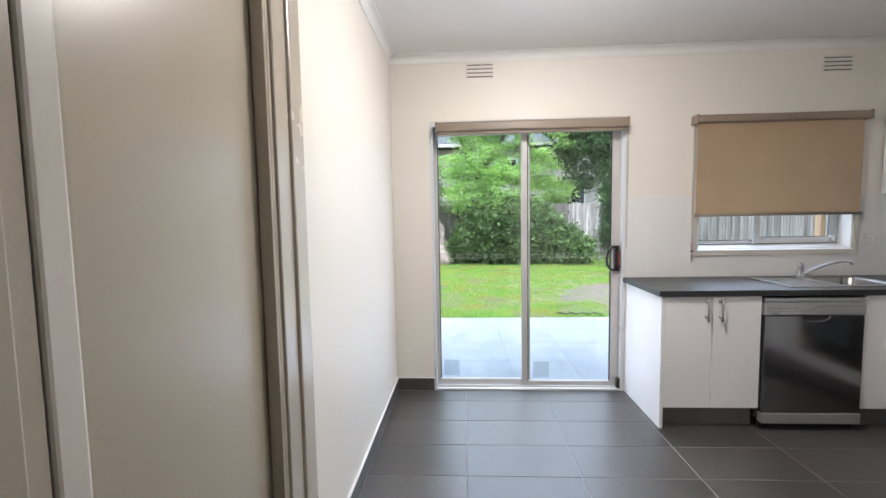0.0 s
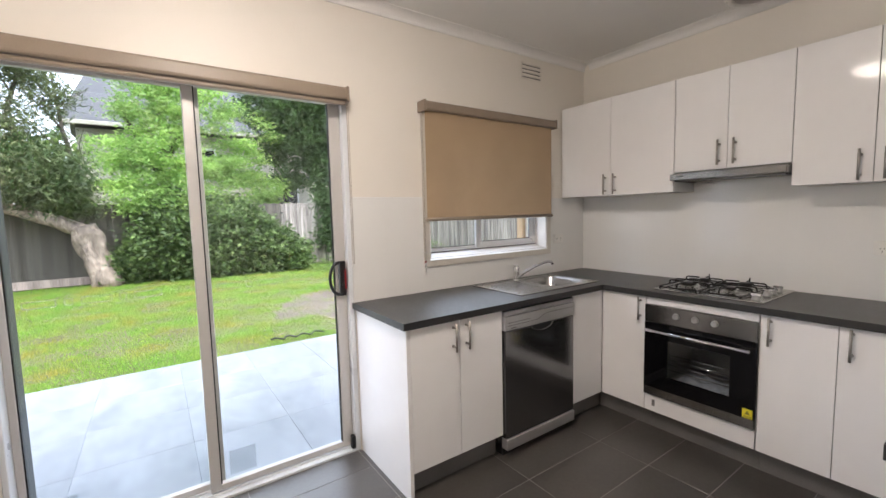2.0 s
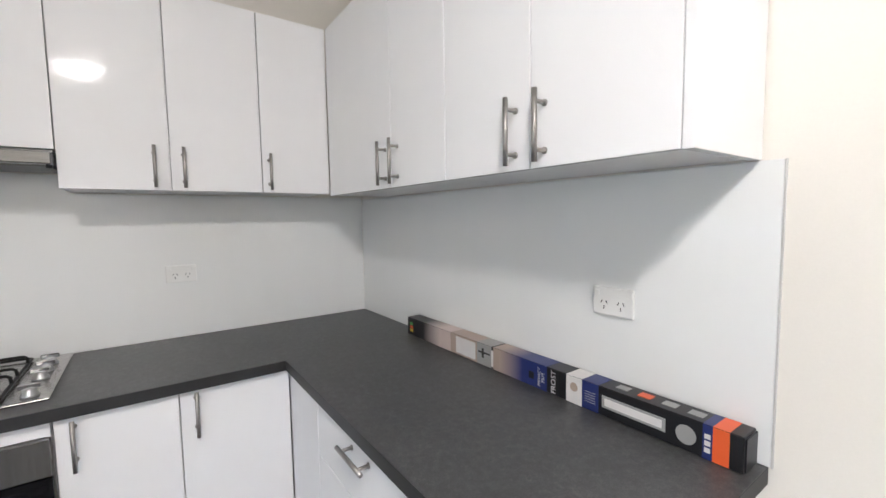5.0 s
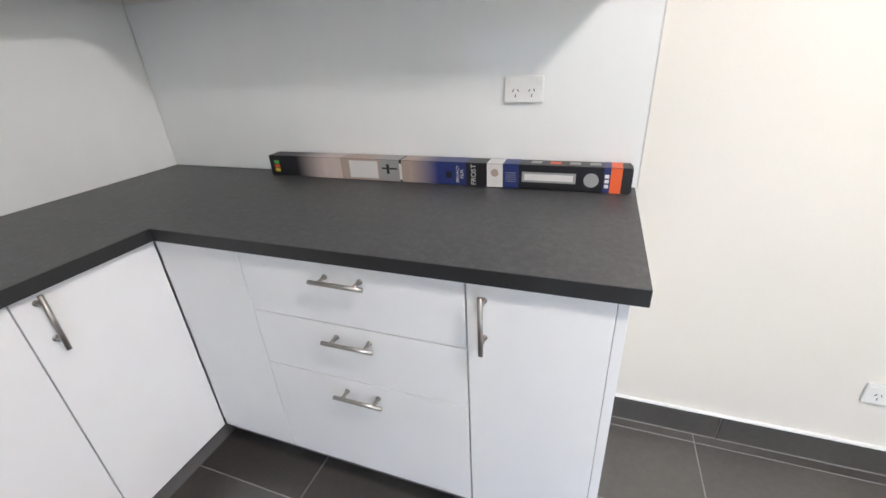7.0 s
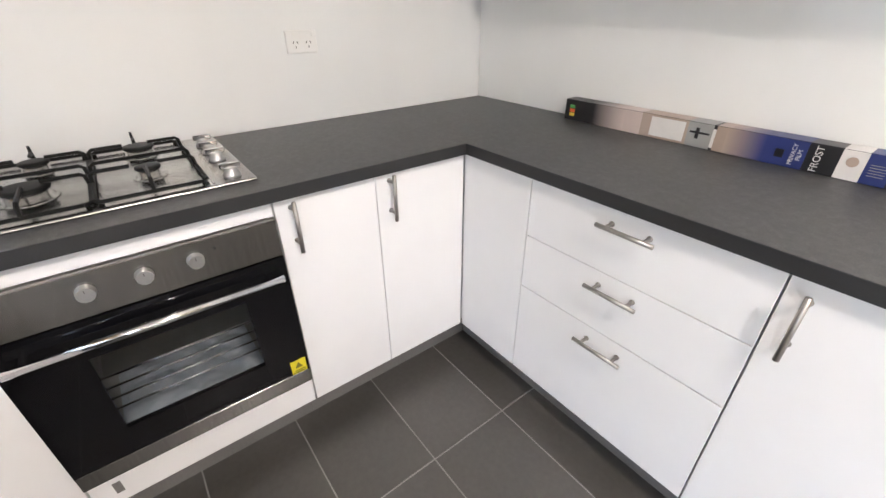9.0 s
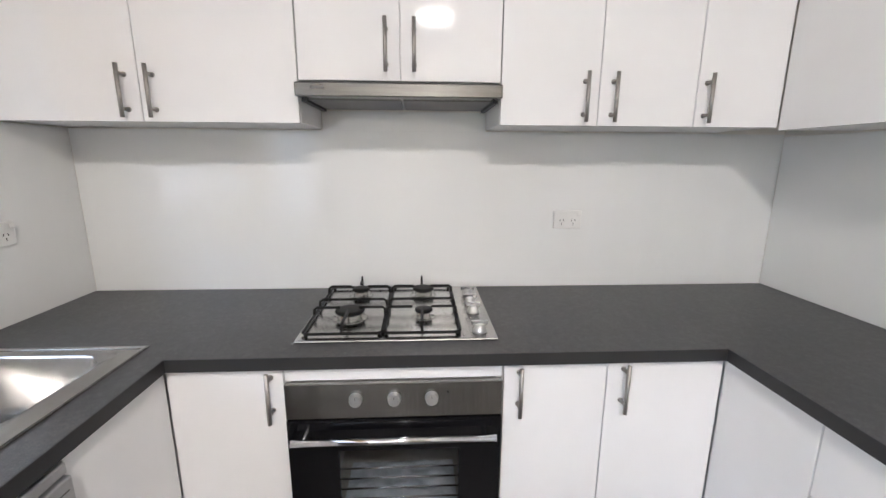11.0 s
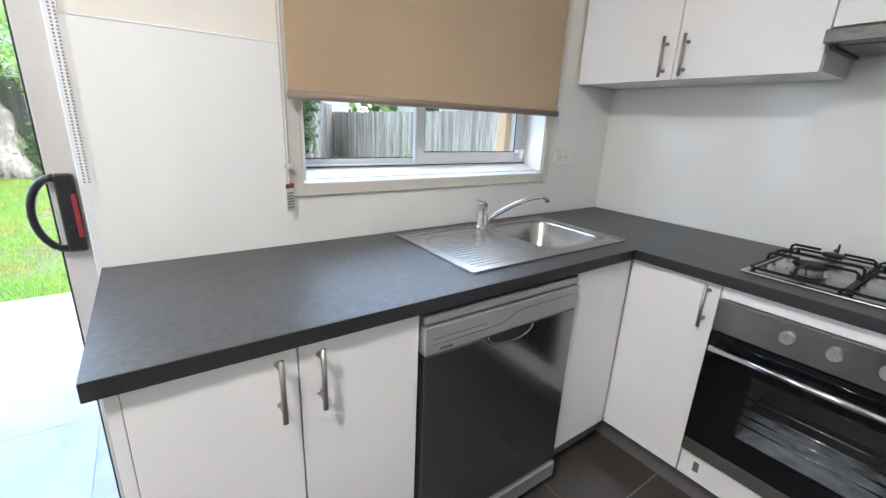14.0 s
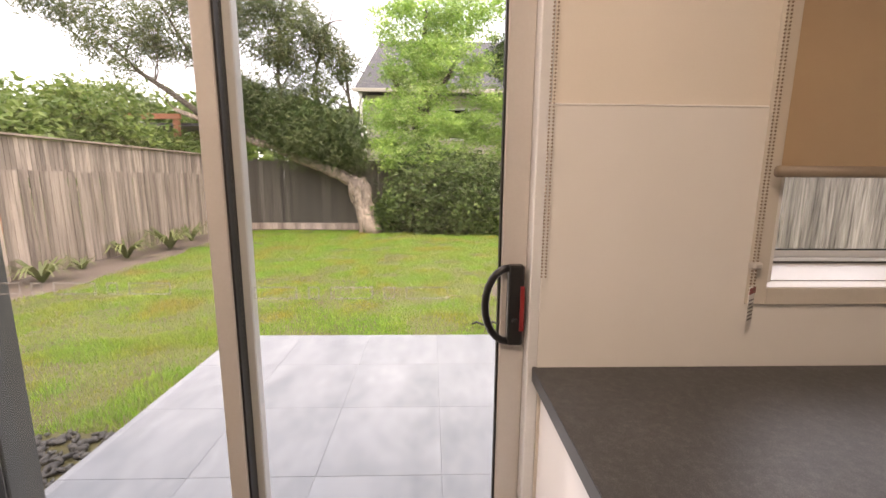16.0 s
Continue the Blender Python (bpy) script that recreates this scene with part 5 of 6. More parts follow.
def scatter_leaves(n, places, spread, size, droop, seed, aspect=0.45, jitter=0.5, per_clump=26, flat_clump=0.75):
    """Vertices and faces of n small pointed leaves, gathered in clumps round the given places (x, y, z, rx, ry, rz)."""
    g = np.random.default_rng(seed)
    places = np.array(places, float)
    weight = places[:, 3] * places[:, 5] + 0.02
    per = max(1, n // per_clump)
    which = g.choice(len(places), per, p=weight / weight.sum())
    d = g.normal(size=(per, 3))
    d /= np.linalg.norm(d, axis=1)[:, None]
    r = g.uniform(0.45, 1.05, per)[:, None] ** 0.7
    clump = places[which, :3] + d * r * places[which, 3:]
    own = np.repeat(clump, per_clump, axis=0)
    m = len(own)
    off = g.normal(size=(m, 3)) * spread * np.array([1, 1, flat_clump])
    off[:, 2] -= np.abs(g.normal(size=m)) * spread * droop
    c = own + off
    a = g.uniform(0, 2 * np.pi, m)
    tip = np.stack([np.cos(a), np.sin(a), g.normal(size=m) * jitter - droop], 1)
    tip /= np.linalg.norm(tip, axis=1)[:, None]
    up = g.normal(size=(m, 3)) + np.array([0, -0.4, 0.9])
    side = np.cross(tip, up)
    side /= np.linalg.norm(side, axis=1)[:, None]
    L = size * g.uniform(0.6, 1.35, m)[:, None]
    W = L * aspect
    nrm = np.cross(side, tip)
    v = np.stack([c - tip * L * 0.5, c + side * W * 0.5 + nrm * L * 0.06, c + tip * L * 0.5 - nrm * L * 0.05, c - side * W * 0.5 + nrm * L * 0.06], 1).reshape(-1, 3)
    f = np.arange(4 * m).reshape(-1, 4)
    return v, f


def crown(parent, mat, n, places, spread, size, droop, seed, aspect=0.45, label="", jitter=0.5, per_clump=26, flat_clump=0.75):
    v, f = scatter_leaves(n, places, spread, size, droop, seed, aspect, jitter, per_clump, flat_clump)
    v = v - np.array(ORIGIN[parent])
    ob = new("crown", raw_mesh(v.tolist(), f.tolist(), mat))
    ob.parent = parent
    ORIGIN[ob] = ORIGIN[parent]
    return tagged(ob, label)


def wander(p, q, n, amount, g):
    p, q = Vector(p), Vector(q)
    return [p.lerp(q, k / n) + (Vector([g.uniform(-1, 1) for _ in range(3)]) * amount if 0 < k < n else Vector()) for k in range(n + 1)]


# grass: short blades, thick near the patio and thinning away
g = np.random.default_rng(9)
N = 400000
yy = 2.66 + 8.0 * g.power(0.8, N)
xx = g.uniform(-2.75, 8.0, N)
left = g.uniform(0, 1, N) < 0.17
xx = np.where(left, g.uniform(-2.7, 1.08, N), xx)
yy = np.where(left, g.uniform(0.3, 2.66, N), yy)
bare = ((xx - 5.15) / 1.65) ** 2 + ((yy - 4.75) / 1.4) ** 2 < 1 + 0.35 * np.sin(5 * xx) * np.cos(4 * yy)
keep = ~bare | (g.uniform(0, 1, N) < 0.38)
worn = np.zeros(N)
for k in range(14):
    t, q = g.uniform(0, 2 * np.pi), g.uniform(2.5, 11.0)
    worn += np.sin(q * (xx * np.cos(t) + yy * np.sin(t)) + g.uniform(0, 6.3)) / 2.6
keep &= ~((worn > 0.15 + 0.16 * np.maximum(yy - 2.6, 0)) & (g.uniform(0, 1, N) < 0.6))
keep &= ~((xx > PX0 - 0.01) & (yy < PY1 + 0.012))
keep &= ~((xx < -2.05 + 0.12 * np.sin(3 * yy)) & (g.uniform(0, 1, N) < 0.93))
keep &= ~((xx > 0.6) & (xx < 1.09) & (yy < 1.31))
xx, yy = xx[keep], yy[keep]
m = len(xx)
h = g.uniform(0.004, 0.018, m)
tuft = (worn[keep] < -0.35) & (g.uniform(0, 1, m) < 0.5)
h = np.where(tuft, h * 2.4 + 0.006, h)
a = g.uniform(0, 2 * np.pi, m)
w = g.uniform(0.0015, 0.0032, m) * (1 + 0.12 * yy)
lean = g.normal(size=(m, 2)) * 0.6 * h[:, None]
base = np.stack([xx, yy, np.full(m, GZ - 0.025)], 1)
dx = np.stack([np.cos(a) * w, np.sin(a) * w, np.zeros(m)], 1)
tip = base + np.concatenate([lean, (h + 0.02)[:, None]], 1)
v = np.stack([base - dx, base + dx, tip], 1).reshape(-1, 3)
grass = new("grass", raw_mesh(v.tolist(), np.arange(3 * m).reshape(-1, 3).tolist(), grass_blade))
ORIGIN[grass] = Vector((0, 0, 0))
tagged(grass, "short mown green grass with yellowing patches", "grass", kind="stuff")


def mound(name, pts_x, pts_y, cx, cy, height, mat, label, seed):
    """A low, uneven patch of earth."""
    bm = bmesh.new()
    r = random.Random(seed)
    c = bm.verts.new((cx, cy, GZ - 0.02 + height))
    ring1, ring2 = [], []
    n = 40
    for k in range(n):
        t = 2 * math.pi * k / n
        s = 1 + 0.12 * math.sin(3 * t + seed) + r.uniform(-0.05, 0.05)
        ring1.append(bm.verts.new((cx + 0.6 * pts_x * s * math.cos(t), cy + 0.6 * pts_y * s * math.sin(t), GZ - 0.02 + height * 0.8)))
        ring2.append(bm.verts.new((cx + pts_x * s * math.cos(t), cy + pts_y * s * math.sin(t), GZ - 0.026)))
    for k in range(n):
        bm.faces.new((c, ring1[k], ring1[(k + 1) % n]))
        bm.faces.new((ring1[k], ring2[k], ring2[(k + 1) % n], ring1[(k + 1) % n]))
    return single(name, bm, mat, label, "soil", kind="structure")


mound("ground_bare_patch", 1.75, 1.5, 5.15, 4.75, 0.012, bed_soil, "bare dry earth patch in the lawn", 3)
mound("ground_bed", 0.75, 6.2, -2.62, 6.3, 0.03, bed_soil, "dry earth garden bed along the fence", 5)

# dark pebbles beside the patio
bm = bmesh.new()
r = random.Random(2)
for k in range(320):
    x, y, s = r.uniform(0.62, 1.08), r.uniform(0.28, 1.30), r.uniform(0.012, 0.026)
    bmesh.ops.create_icosphere(bm, subdivisions=1, radius=1, matrix=pose(x, y, GZ - 0.012 + s * 0.4, r.uniform(0, 90), 0, r.uniform(0, 360)) @ Matrix.Diagonal((s * 1.5, s, s * 0.6, 1)))
single("pebbles", bm, pebble_dark, "dark grey pebbles beside the patio", "pebbles", kind="stuff", smooth=True)
r = random.Random(7)
single("garden_cord", tube(bmesh.new(), [(3.25 + 0.045 * k, 3.0 + 0.06 * math.sin(k * 1.7) + r.uniform(-0.02, 0.02), GZ + 0.03) for k in range(15)], 0.011, 6), rubber_black, "dark cord lying at the lawn's edge", "cord", smooth=True)
for k in range(5):
    x, y, an = r.uniform(2.9, 4.4), r.uniform(2.9, 4.6), r.uniform(0, 3.1)
    l = r.uniform(0.12, 0.3)
    tagged(single("twig", tube(bmesh.new(), [(x, y, GZ + 0.02), (x + l * 0.5 * math.cos(an), y + l * 0.5 * math.sin(an), GZ + 0.035), (x + l * math.cos(an + 0.2), y + l * math.sin(an + 0.2), GZ + 0.02)], [0.006, 0.005, 0.003], 5), bark, "dry brown twig lying on the grass", "twig"), group="twigs on the lawn")


# ---- fences ----
def fence(name, a, b, z0, z1, width, mat, label, seed, upper_to=None, cap=False, plinth=False, lap=1.0):
    """Overlapping vertical palings from a to b on two rails and posts."""
    f = thing(name, (a[0], a[1], GZ), label, "fence", "garden fences")
    A, Bv = Vector((*a, 0)), Vector((*b, 0))
    d = (Bv - A)
    L = d.length
    d.normalize()
    yaw = math.degrees(math.atan2(d.y, d.x))
    r = random.Random(seed)
    meshes = []
    for k in range(3):
        bm = B(-width * lap * (0.452, 0.47, 0.44)[k], width * lap * (0.455, 0.44, 0.47)[k], -0.007, 0.007, 0, 1, bevel=0.0)
        me = mesh_of(bm, mat)
        meshes.append(me)
    n = int(L / width)
    for k in range(n):
        p = A + d * (k + 0.5) * width
        h = (z1 - z0) + r.uniform(-0.022, 0.022)
        m = pose(p.x, p.y, z0 + r.uniform(-0.01, 0.01), 0, r.uniform(-0.5, 0.5), yaw) @ Matrix.Translation((0, 0.008 * (k % 2) + r.uniform(-0.004, 0.004), 0)) @ Matrix.Diagonal((1, 1, h, 1))
        piece("paling", meshes[k % 3], f, m)
    s = Vector((-d.y, d.x, 0))
    for z in (z0 + 0.3, z1 - 0.28):
        bm = B(0, L, -0.019, 0.019, -0.035, 0.035)
        bm.transform(pose(A.x + s.x * 0.04, A.y + s.y * 0.04, z, 0, 0, yaw))
        part("rail", bm, mat, f)
    k = 0.0
    while k <= L:
        p = A + d * k + s * 0.09
        part("post", B(p.x - 0.05, p.x + 0.05, p.y - 0.05, p.y + 0.05, z0 - 0.1, (upper_to or z1) - 0.02, bevel=0.004), mat, f)
        k += 2.4
    if upper_to:
        w2 = 0.075
        me = mesh_of(B(-w2 * 0.44, w2 * 0.44, -0.006, 0.006, 0, 1), mat)
        for k in range(int(L / w2)):
            p = A + d * (k + 0.5) * w2 + s * 0.028
            piece("slat", me, f, pose(p.x, p.y, z1 - 0.1, 0, 0, yaw) @ Matrix.Diagonal((1, 1, upper_to - z1 + 0.1, 1)))
    if cap:
        bm = B(0, L, -0.06, 0.06, 0, 0.028, bevel=0.003)
        bm.transform(pose(A.x + s.x * 0.01, A.y + s.y * 0.01, (upper_to or z1) + 0.012, 0, 0, yaw))
        part("capping", bm, mat, f, "weathered timber capping")
    if plinth:
        bm = B(0, L, -0.03, -0.008, 0, 0.19, bevel=0.003)
        bm.transform(pose(A.x, A.y, GZ - 0.02, 0, 0, yaw))
        part("plinth_board", bm, paling_wood, f, "paler horizontal plinth board")
    return f


fence("paling_fence", (-2.9, -1.5), (-2.9, 10.95), GZ + 0.02, 1.41, 0.080, paling_wood, "weathered grey timber paling fence with a slatted top", 11, 1.87, True)
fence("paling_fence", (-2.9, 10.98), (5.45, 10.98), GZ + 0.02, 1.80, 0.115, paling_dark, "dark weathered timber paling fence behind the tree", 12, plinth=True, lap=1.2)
fence("paling_fence", (5.46, 10.98), (7.4, 10.98), GZ + 0.02, 1.80, 0.105, paling_pale, "pale weathered timber paling fence beside the ivy", 15, lap=1.15)
fence("paling_fence", (7.4, 10.98), (9.4, 15.0), GZ + 0.02, 1.78, 0.115, paling_pale, "pale weathered timber paling fence in the far corner", 14, lap=1.15)
fence("paling_fence", (9.4, 15.0), (7.51, 1.72), GZ, 1.52, 0.095, paling_pale, "pale streaked timber paling fence beside the lawn", 13)

# ---- neighbouring buildings ----
def boards(parent, x0, x1, y, z0, z1, mat, step=0.18):
    z = z0
    while z < z1:
        bm = B(x0, x1, y - 0.012, y, z, min(z + step - 0.012, z1))
        part("board", bm, mat, parent)
        z += step


house = thing("house", (5, 17, GZ), "pale weatherboard house with a dark roof behind the fence", "house")
part("wall", B(0.3, 10.5, 16.0, 22, GZ, 4.5), weatherboard, house)
boards(house, 0.3, 10.5, 15.998, 1.6, 4.45, weatherboard, 0.2)
bm = bmesh.new()
vs = [bm.verts.new(p) for p in ((-0.05, 15.4, 4.62), (11.0, 15.4, 4.62), (11.0, 22.6, 4.62), (-0.05, 22.6, 4.62), (0.6, 19, 7.4), (8.4, 19, 7.4))]
for q in ((0, 1, 5, 4), (1, 2, 5), (2, 3, 4, 5), (3, 0, 4), (3, 2, 1, 0)):
    bm.faces.new([vs[k] for k in q])
bmesh.ops.recalc_face_normals(bm, faces=bm.faces[:])
part("roof", bm, roof_slate, house, "dark slate-grey roof")
part("gutter", B(-0.1, 11.05, 15.28, 15.39, 4.50, 4.63, bevel=0.01), weatherboard, house, "white gutter and fascia")
for wx, wz in ((6.45, 1.75), (3.4, 2.9), (8.9, 2.9)):
    wi = part("window", B(wx - 0.08, wx + 0.95, 15.94, 15.985, wz - 0.08, wz + 1.15, bevel=0.004), white_trim, house)
    part("pane", B(wx, wx + 0.87, 15.93, 15.9395, wz, wz + 1.07), black_glass, wi)
part("awning", B(6.1, 7.9, 15.3, 15.93, 3.0, 3.06), roof_slate, house, "dark awning over the window")
for x in (0.18, 2.5):
    part("verandah_post", B(x - 0.06, x + 0.06, 15.4, 15.52, GZ, 4.5, bevel=0.005), white_trim, house, "white verandah post")

side = thing("house", (14, 8, GZ), "white weatherboard house beyond the side fence", "house")
part("wall", B(12.6, 19, 5.2, 15.5, GZ, 3.2), weatherboard, side)
z = 0.9
while z < 3.1:
    part("board", B(12.578, 12.599, 5.2, 15.5, z, z + 0.15), weatherboard, side)
    z += 0.165
bm = bmesh.new()
vs = [bm.verts.new(p) for p in ((12.0, 4.6, 3.25), (19.6, 4.6, 3.25), (19.6, 16.1, 3.25), (12.0, 16.1, 3.25), (15.8, 8.2, 5.0), (15.8, 12.5, 5.0))]
for q in ((0, 1, 4), (1, 2, 5, 4), (2, 3, 5), (3, 0, 4, 5), (3, 2, 1, 0)):
    bm.faces.new([vs[k] for k in q])
bmesh.ops.recalc_face_normals(bm, faces=bm.faces[:])
part("roof", bm, roof_slate, side)
for y0, y1 in ((8.2, 8.82), (9.3, 10.35), (12.2, 13.3)):
    wi = part("window", B(12.53, 12.57, y0 - 0.08, y1 + 0.08, 1.32, 2.48, bevel=0.004), white_trim, side)
    part("pane", B(12.515, 12.528, y0, y1, 1.40, 2.40), black_glass, wi)

perg = thing("pergola", (-4.8, 10.9, GZ), "rusty orange pergola beyond the side fence", "pergola")
part("post", B(-4.34, -4.20, 11.2, 11.32, GZ, 2.90, bevel=0.004), post_orange, perg)
part("post", B(-7.86, -7.74, 9.6, 9.72, GZ, 3.2, bevel=0.004), post_orange, perg)
bm = B(-2.4, 2.2, -0.04, 0.04, -0.07, 0.07, bevel=0.004)
bm.transform(pose(-6.3, 11.26, 2.98, 0, 0, -2))
part("beam", bm, post_orange, perg)
part("roof_panel", B(-7.6, -3.2, 11.4, 14.5, 2.75, 2.83), roof_slate, perg)

# ---- trees and shrubs ----
lt = thing("leaning_tree", (1.15, 10.35, GZ), "leaning tree with a gnarled pale trunk and drooping foliage", "tree")
r = random.Random(21)
trunk_pts = [(1.22, 10.35, GZ - 0.05), (1.13, 10.36, 0.3), (0.98, 10.38, 0.75), (0.88, 10.38, 1.08), (0.82, 10.38, 1.30)]
tb = tube(bmesh.new(), trunk_pts, [0.36, 0.27, 0.25, 0.29, 0.22], 18)
bmesh.ops.subdivide_edges(tb, edges=tb.edges[:], cuts=2, use_grid_fill=True)
for v in tb.verts:
    n = noise.noise(v.co * 4.0) * 0.10 + noise.noise(v.co * 11.0) * 0.055
    c = Vector((1.0, 10.37, v.co.z))
    v.co += (v.co - c).normalized() * n
part("trunk", tb, bark, lt, "gnarled pale brown trunk", True)
limbs = [((0.82, 10.38, 1.2), (0.2, 10.3, 1.50), (-0.9, 10.25, 1.95), (-2.1, 10.2, 2.45), (-3.6, 10.1, 3.0)),
         ((-0.6, 10.25, 1.85), (-0.8, 10.3, 2.8), (-1.1, 10.4, 3.8), (-1.0, 10.4, 5.2)),
         ((0.74, 10.4, 1.3), (0.95, 10.6, 2.0), (0.7, 10.8, 3.0), (0.5, 10.9, 4.6)),
         ((-1.8, 10.2, 2.35), (-2.4, 10.3, 3.3), (-3.2, 10.4, 4.3), (-3.9, 10.4, 5.6)),
         ((0.1, 10.3, 1.55), (0.0, 10.5, 2.6), (-0.3, 10.7, 3.7), (0.1, 10.7, 5.2)),
         ((-2.9, 10.15, 2.8), (-3.9, 9.9, 3.6), (-4.8, 9.8, 4.4))]
for L in limbs:
    pts = []
    for p, q in zip(L, L[1:]):
        pts += wander(p, q, 3, 0.05, r)[:-1]
    pts.append(Vector(L[-1]))
    n = len(pts)
    r0 = 0.17 if L is limbs[0] else 0.085
    part("limb", tube(bmesh.new(), pts, [r0 * (1 - 0.75 * k / n) for k in range(n)], 8), bark if L is limbs[0] else bark_dark, lt, smooth=True)
    for k in range(7):
        p = pts[r.randrange(n // 3, n)]
        q = p + Vector((r.uniform(-0.9, 0.9), r.uniform(-0.5, 0.5), r.uniform(0.2, 1.0)))
        part("branch", tube(bmesh.new(), wander(p, q, 3, 0.07, r), [0.025, 0.018, 0.012, 0.006], 5), bark_dark, lt)
crown(lt, leaf_olive, 50000, [(-0.5, 10.1, 2.6, 1.0, 0.7, 0.75), (0.35, 10.2, 2.35, 0.75, 0.6, 0.7), (-1.5, 10.2, 3.3, 1.1, 0.8, 0.7), (-1.0, 10.4, 5.0, 1.3, 0.9, 0.9),
                              (-3.3, 10.3, 5.0, 1.4, 0.9, 0.8), (-4.6, 9.9, 4.5, 1.0, 0.8, 0.6), (-0.5, 10.6, 4.7, 0.8, 0.8, 0.9), (-0.25, 10.5, 3.4, 0.6, 0.6, 0.6), (0.4, 10.8, 4.4, 0.35, 0.35, 0.6), (0.6, 10.7, 3.1, 0.3, 0.3, 0.5), (0.75, 10.2, 1.9, 0.35, 0.4, 0.45), (-2.2, 10.4, 6.0, 1.6, 1.0, 0.7), (-5.4, 9.8, 5.5, 1.3, 1.0, 0.6)],
      0.17, 0.16, 0.55, 31, 0.15, "drooping narrow olive-green leaves", 0.35, 60, 0.8)
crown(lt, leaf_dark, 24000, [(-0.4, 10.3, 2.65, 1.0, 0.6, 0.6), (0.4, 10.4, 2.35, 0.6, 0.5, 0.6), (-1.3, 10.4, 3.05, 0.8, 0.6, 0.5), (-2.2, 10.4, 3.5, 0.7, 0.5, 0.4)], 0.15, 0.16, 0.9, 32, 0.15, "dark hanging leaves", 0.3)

bt = thing("bright_tree", (2.6, 11.9, GZ), "bright green feathery tree behind the fence", "tree")
for a, b in (((2.6, 11.9, GZ), (2.5, 11.8, 3.0)), ((2.5, 11.8, 2.6), (1.6, 11.6, 4.6)), ((2.5, 11.8, 2.9), (3.6, 11.5, 4.8)), ((2.5, 11.8, 3.0), (2.7, 11.8, 6.2))):
    part("trunk" if a[2] < 0 else "limb", tube(bmesh.new(), wander(a, b, 4, 0.07, r), [0.13, 0.11, 0.09, 0.06, 0.03], 8), bark_dark, bt, smooth=True)
crown(bt, leaf_bright, 40000, [(1.9, 10.6, 2.0, 0.6, 0.45, 0.45), (2.7, 10.5, 1.9, 0.6, 0.4, 0.4), (3.3, 10.7, 2.4, 0.6, 0.4, 0.5), (2.0, 11.0, 2.55, 0.8, 0.6, 0.7), (2.5, 11.0, 3.3, 1.0, 0.7, 0.55), (2.3, 11.3, 4.3, 0.8, 0.7, 0.55), (3.4, 11.3, 2.5, 0.9, 0.6, 0.7), (3.3, 11.4, 4.5, 1.2, 0.8, 0.7),
                               (2.4, 11.6, 5.6, 1.2, 0.9, 0.7), (4.4, 11.6, 3.2, 0.8, 0.7, 0.8), (3.9, 11.7, 6.0, 1.2, 0.9, 0.8), (1.4, 11.5, 3.3, 0.45, 0.4, 0.4), (4.9, 11.6, 2.3, 0.7, 0.5, 0.6), (5.2, 11.8, 4.2, 0.7, 0.6, 0.5)],
      0.19, 0.12, 0.35, 33, 0.36, "bright yellow-green leaves", 0.4, 90, 0.34)

ivy = thing("ivy_bank", (3.3, 10.3, GZ), "dense dark green shrub bank against the fence", "shrub")
for k in range(9):
    x = 1.9 + 0.42 * k
    part("stem", tube(bmesh.new(), wander((x, 10.3, GZ), (x + r.uniform(-0.3, 0.3), 10.5, 1.2), 3, 0.08, r), [0.03, 0.025, 0.02, 0.01], 5), bark_dark, ivy)
crown(ivy, leaf_ivy, 62000, [(1.75, 10.4, 0.35, 0.45, 0.35, 0.5), (2.3, 10.3, 0.7, 0.7, 0.5, 0.85), (3.1, 10.2, 0.85, 0.8, 0.55, 1.0), (3.9, 10.1, 0.75, 0.8, 0.55, 0.95), (4.7, 10.1, 0.55, 0.8, 0.55, 0.8), (5.4, 10.1, 0.3, 0.6, 0.5, 0.5),
                              (2.9, 10.5, 1.6, 0.9, 0.4, 0.5), (3.9, 10.5, 1.5, 0.8, 0.4, 0.5)], 0.12, 0.108, 0.2, 34, 0.6, "small glossy mid-green leaves", 0.5, 50, 0.8)

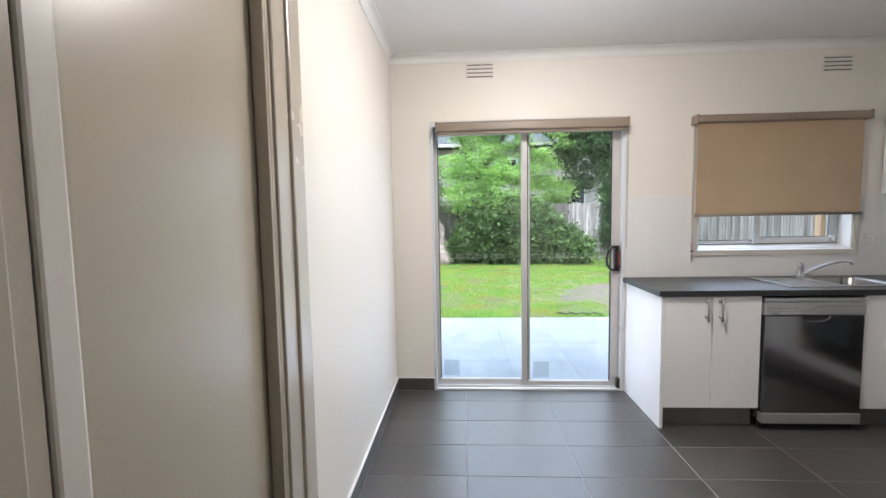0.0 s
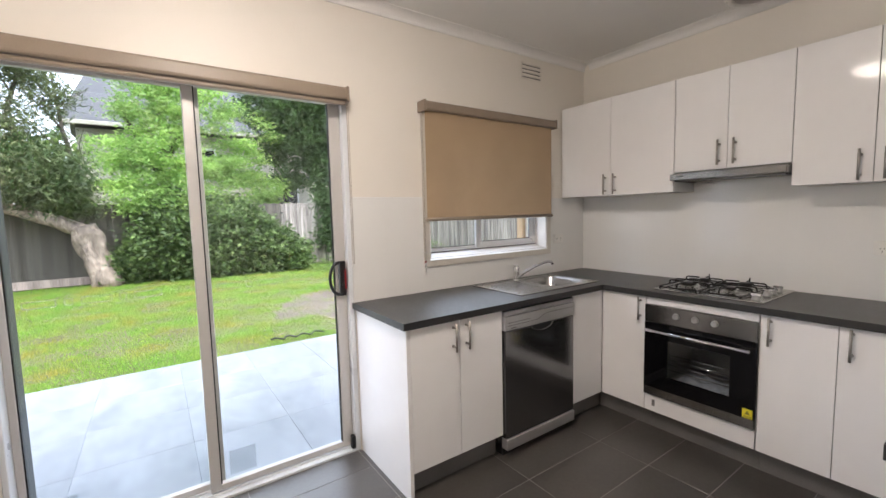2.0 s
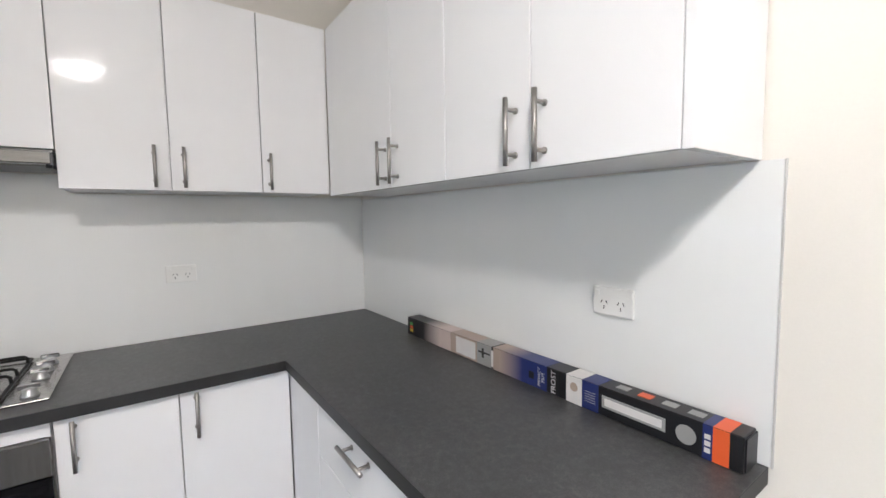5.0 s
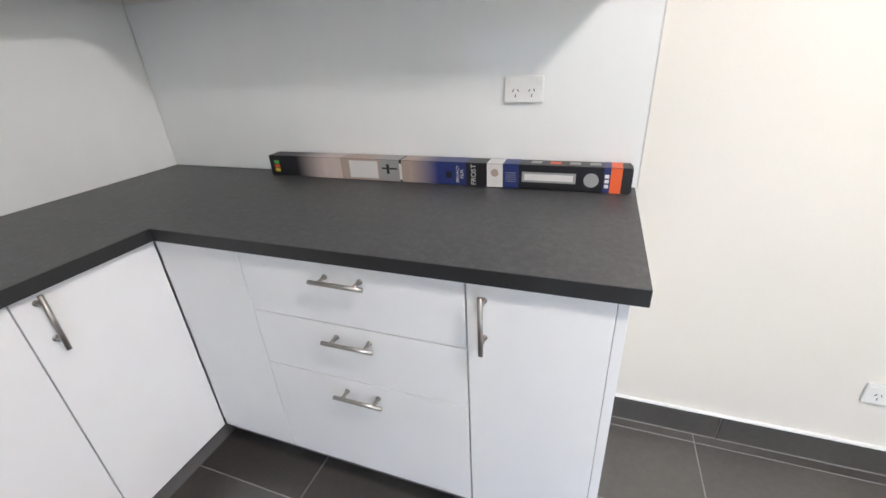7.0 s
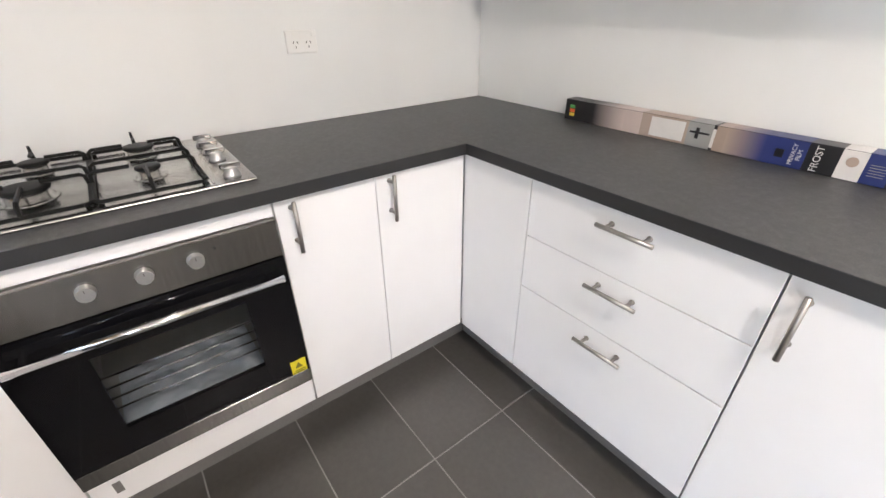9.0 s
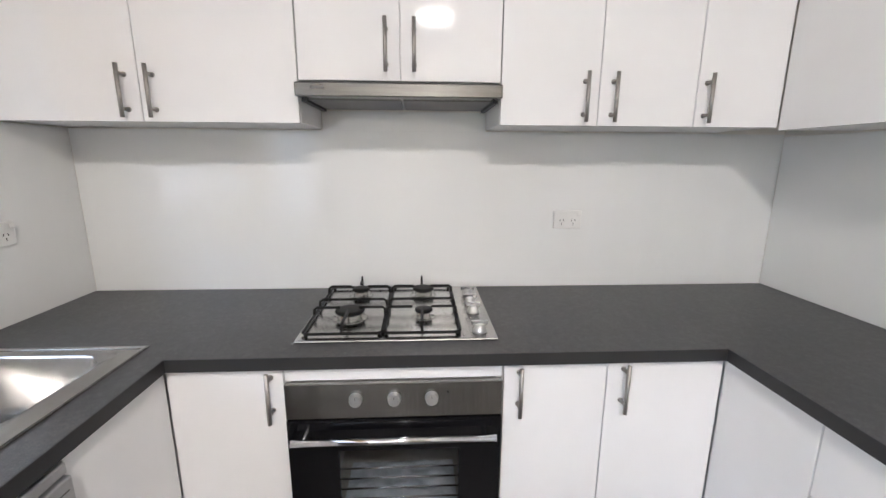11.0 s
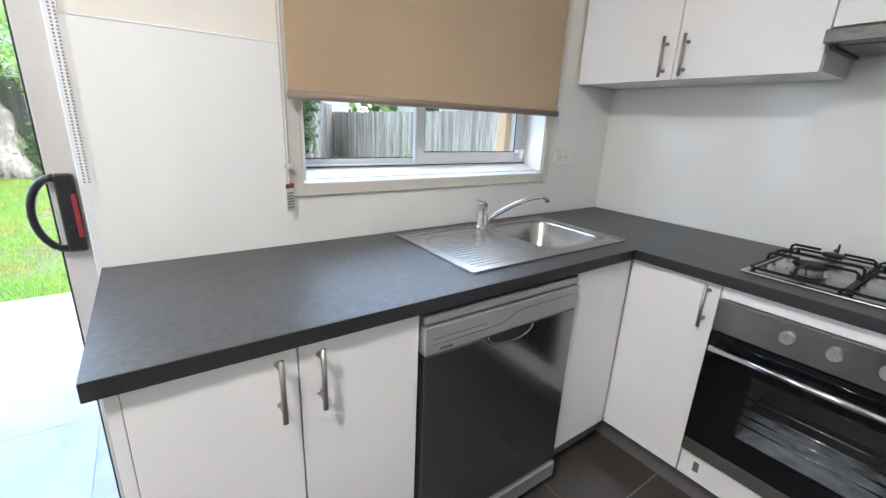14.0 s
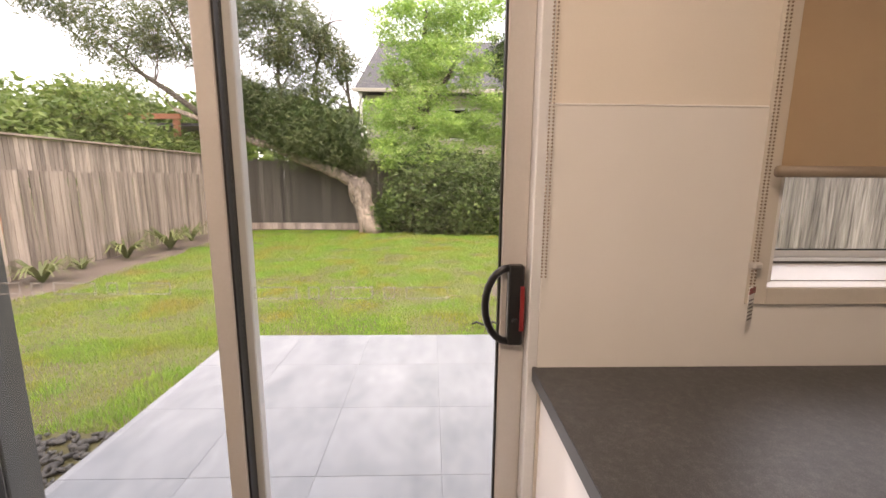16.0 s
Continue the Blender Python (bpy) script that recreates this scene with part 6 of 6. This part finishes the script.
rt = thing("shade_tree", (7.6, 12.6, GZ), "dark-leaved tree overhanging the far corner", "tree")
for a, b in (((7.9, 12.8, GZ), (7.7, 12.5, 2.6)), ((7.7, 12.5, 2.4), (6.4, 11.9, 4.2)), ((7.7, 12.5, 2.6), (8.6, 12.0, 4.6)), ((7.7, 12.5, 2.5), (7.4, 11.6, 5.0))):
    part("trunk" if a[2] < 0 else "limb", tube(bmesh.new(), wander(a, b, 4, 0.1, r), [0.16, 0.13, 0.10, 0.07, 0.03], 8), bark_dark, rt, smooth=True)
crown(rt, leaf_dark, 38000, [(6.2, 11.9, 4.6, 1.1, 0.8, 0.6), (7.4, 11.6, 4.5, 1.2, 0.9, 0.8), (8.4, 11.9, 4.2, 1.0, 0.9, 1.0), (7.1, 11.4, 3.2, 0.6, 0.5, 0.6), (6.85, 10.75, 1.75, 0.35, 0.25, 0.7), (7.0, 12.0, 6.0, 1.5, 1.0, 0.8), (6.8, 10.7, 0.85, 0.3, 0.22, 0.5), (5.4, 12.0, 4.9, 0.9, 0.8, 0.6), (6.6, 11.7, 5.2, 1.0, 0.8, 0.7), (8.6, 12.6, 4.0, 0.8, 0.7, 0.6), (6.3, 11.5, 3.9, 0.7, 0.6, 0.5), (6.9, 11.0, 2.6, 0.45, 0.4, 0.7), (6.0, 12.1, 3.0, 0.5, 0.5, 0.6), (5.6, 12.2, 3.7, 0.5, 0.5, 0.5), (6.9, 12.0, 3.4, 0.5, 0.5, 0.6)],
      0.16, 0.15, 0.5, 35, 0.35, "small dark leaves", 0.5, 50, 0.7)

hd = thing("hedge", (-4.3, 6.5, GZ), "leafy green hedge behind the side fence", "hedge")
for k in range(8):
    part("stem", tube(bmesh.new(), wander((-4.3, 2.5 + k, GZ), (-4.2, 2.7 + k, 2.4), 3, 0.1, r), [0.05, 0.04, 0.03, 0.01], 5), bark_dark, hd)
crown(hd, leaf_hedge, 36000, [(-4.3 + 0.25 * math.sin(k * 2.1), 2.2 + 0.95 * k, 2.05 + 0.25 * math.sin(k * 1.3), 0.65, 0.75, 0.85) for k in range(10)] + [(-6.5, 12.0, 3.2, 1.6, 1.0, 0.9), (-4.2, 13.5, 3.0, 1.6, 1.0, 0.8)], 0.15, 0.14, 0.2, 36, 0.5, "mid-green hedge leaves")

fw = thing("far_trees", (0, 40, GZ), "row of far green trees beyond the houses", "trees", kind="stuff")
v, f = scatter_leaves(16000, [(-34 + 5.2 * k, 34 + 5 * math.sin(k), 3.4 + 1.1 * math.sin(1.7 * k), 3.4, 2.5, 3.2 + 0.8 * math.sin(2.3 * k)) for k in range(17)], 0.7, 0.75, 0.2, 41, 0.7)
far = new("crowns", raw_mesh((v - np.array((0, 40, GZ))).tolist(), f.tolist(), leaf_hedge))
far.parent = fw


def strap_plant(x, y, n, size, seed):
    s = thing("strap_plant", (x, y, GZ), "clump of arching green strap leaves by the fence", "plant", "plants along the fence")
    rr = random.Random(seed)
    for k in range(n):
        a = rr.uniform(0, 6.28)
        l = 1.5 * size * rr.uniform(0.7, 1.2)
        w = 0.026
        bm = bmesh.new()
        prev = None
        for i in range(5):
            t = i / 4
            c = Vector((x + l * 0.75 * t * math.cos(a), y + l * 0.75 * t * math.sin(a), GZ - 0.01 + l * (1.25 * t - 1.0 * t * t)))
            sd = Vector((-math.sin(a), math.cos(a), 0)) * w * (1 - 0.85 * t)
            now = (bm.verts.new(c - sd), bm.verts.new(c + sd))
            if prev:
                bm.faces.new((prev[0], prev[1], now[1], now[0]))
            prev = now
        part("leaf", bm, leaf_strap, s)


for k, (x, y, n, z) in enumerate(((-2.5, 4.75, 34, 0.48), (-2.6, 6.5, 34, 0.5), (-2.45, 7.5, 46, 0.68), (-2.65, 5.6, 14, 0.3), (-2.65, 8.6, 26, 0.6), (-2.55, 3.4, 16, 0.35))):
    strap_plant(x, y, n, z, 50 + k)
bush = thing("low_shrub", (6.9, 7.2, GZ), "low yellow-green shrub by the side fence", "shrub", "")
part("stem", tube(bmesh.new(), [(6.9, 7.2, GZ - 0.02), (6.92, 7.25, 0.15), (6.95, 7.3, 0.35)], [0.03, 0.02, 0.01], 6), bark_dark, bush)
crown(bush, leaf_hedge, 3200, [(6.6, 7.9, 0.0, 0.6, 0.4, 0.14), (7.0, 6.9, 0.05, 0.4, 0.4, 0.2), (7.5, 6.0, 0.25, 0.3, 0.4, 0.45), (6.4, 9.2, 0.0, 0.7, 0.5, 0.14)], 0.12, 0.07, 0.1, 37, 0.4, "yellow-green leaves")

# ---- floor tiles, one by one ----
tile_full = {}
r = random.Random(8)
TX, TY = 0.61, 0.305
xs = [4.302 + TX * k for k in range(-6, 3)]
ys = [-1.714 + TY * k for k in range(-11, 8)]
for x0 in xs:
    for y0 in ys:
        a, b = max(x0, XL - 0.1), min(x0 + TX, XR)
        c, d = max(y0, -4.8), min(y0 + TY, -0.0)
        if b - a < 0.02 or d - c < 0.02:
            continue
        if a > 4.74 or (a > 3.7 and c > -0.49) or (a > 3.5 and d < -2.22):
            continue
        key = (round(b - a, 3), round(d - c, 3))
        if key not in tile_full:
            w, e = key
            tile_full[key] = mesh_of(B(-w / 2 + 0.0021, w / 2 - 0.0021, -e / 2 + 0.0021, e / 2 - 0.0021, -0.008, 0, bevel=0.001), tile_dark)
        piece("tile", tile_full[key], floor_ob, pose((a + b) / 2, (c + d) / 2, 0.0008 + r.uniform(-0.0003, 0.0003)))
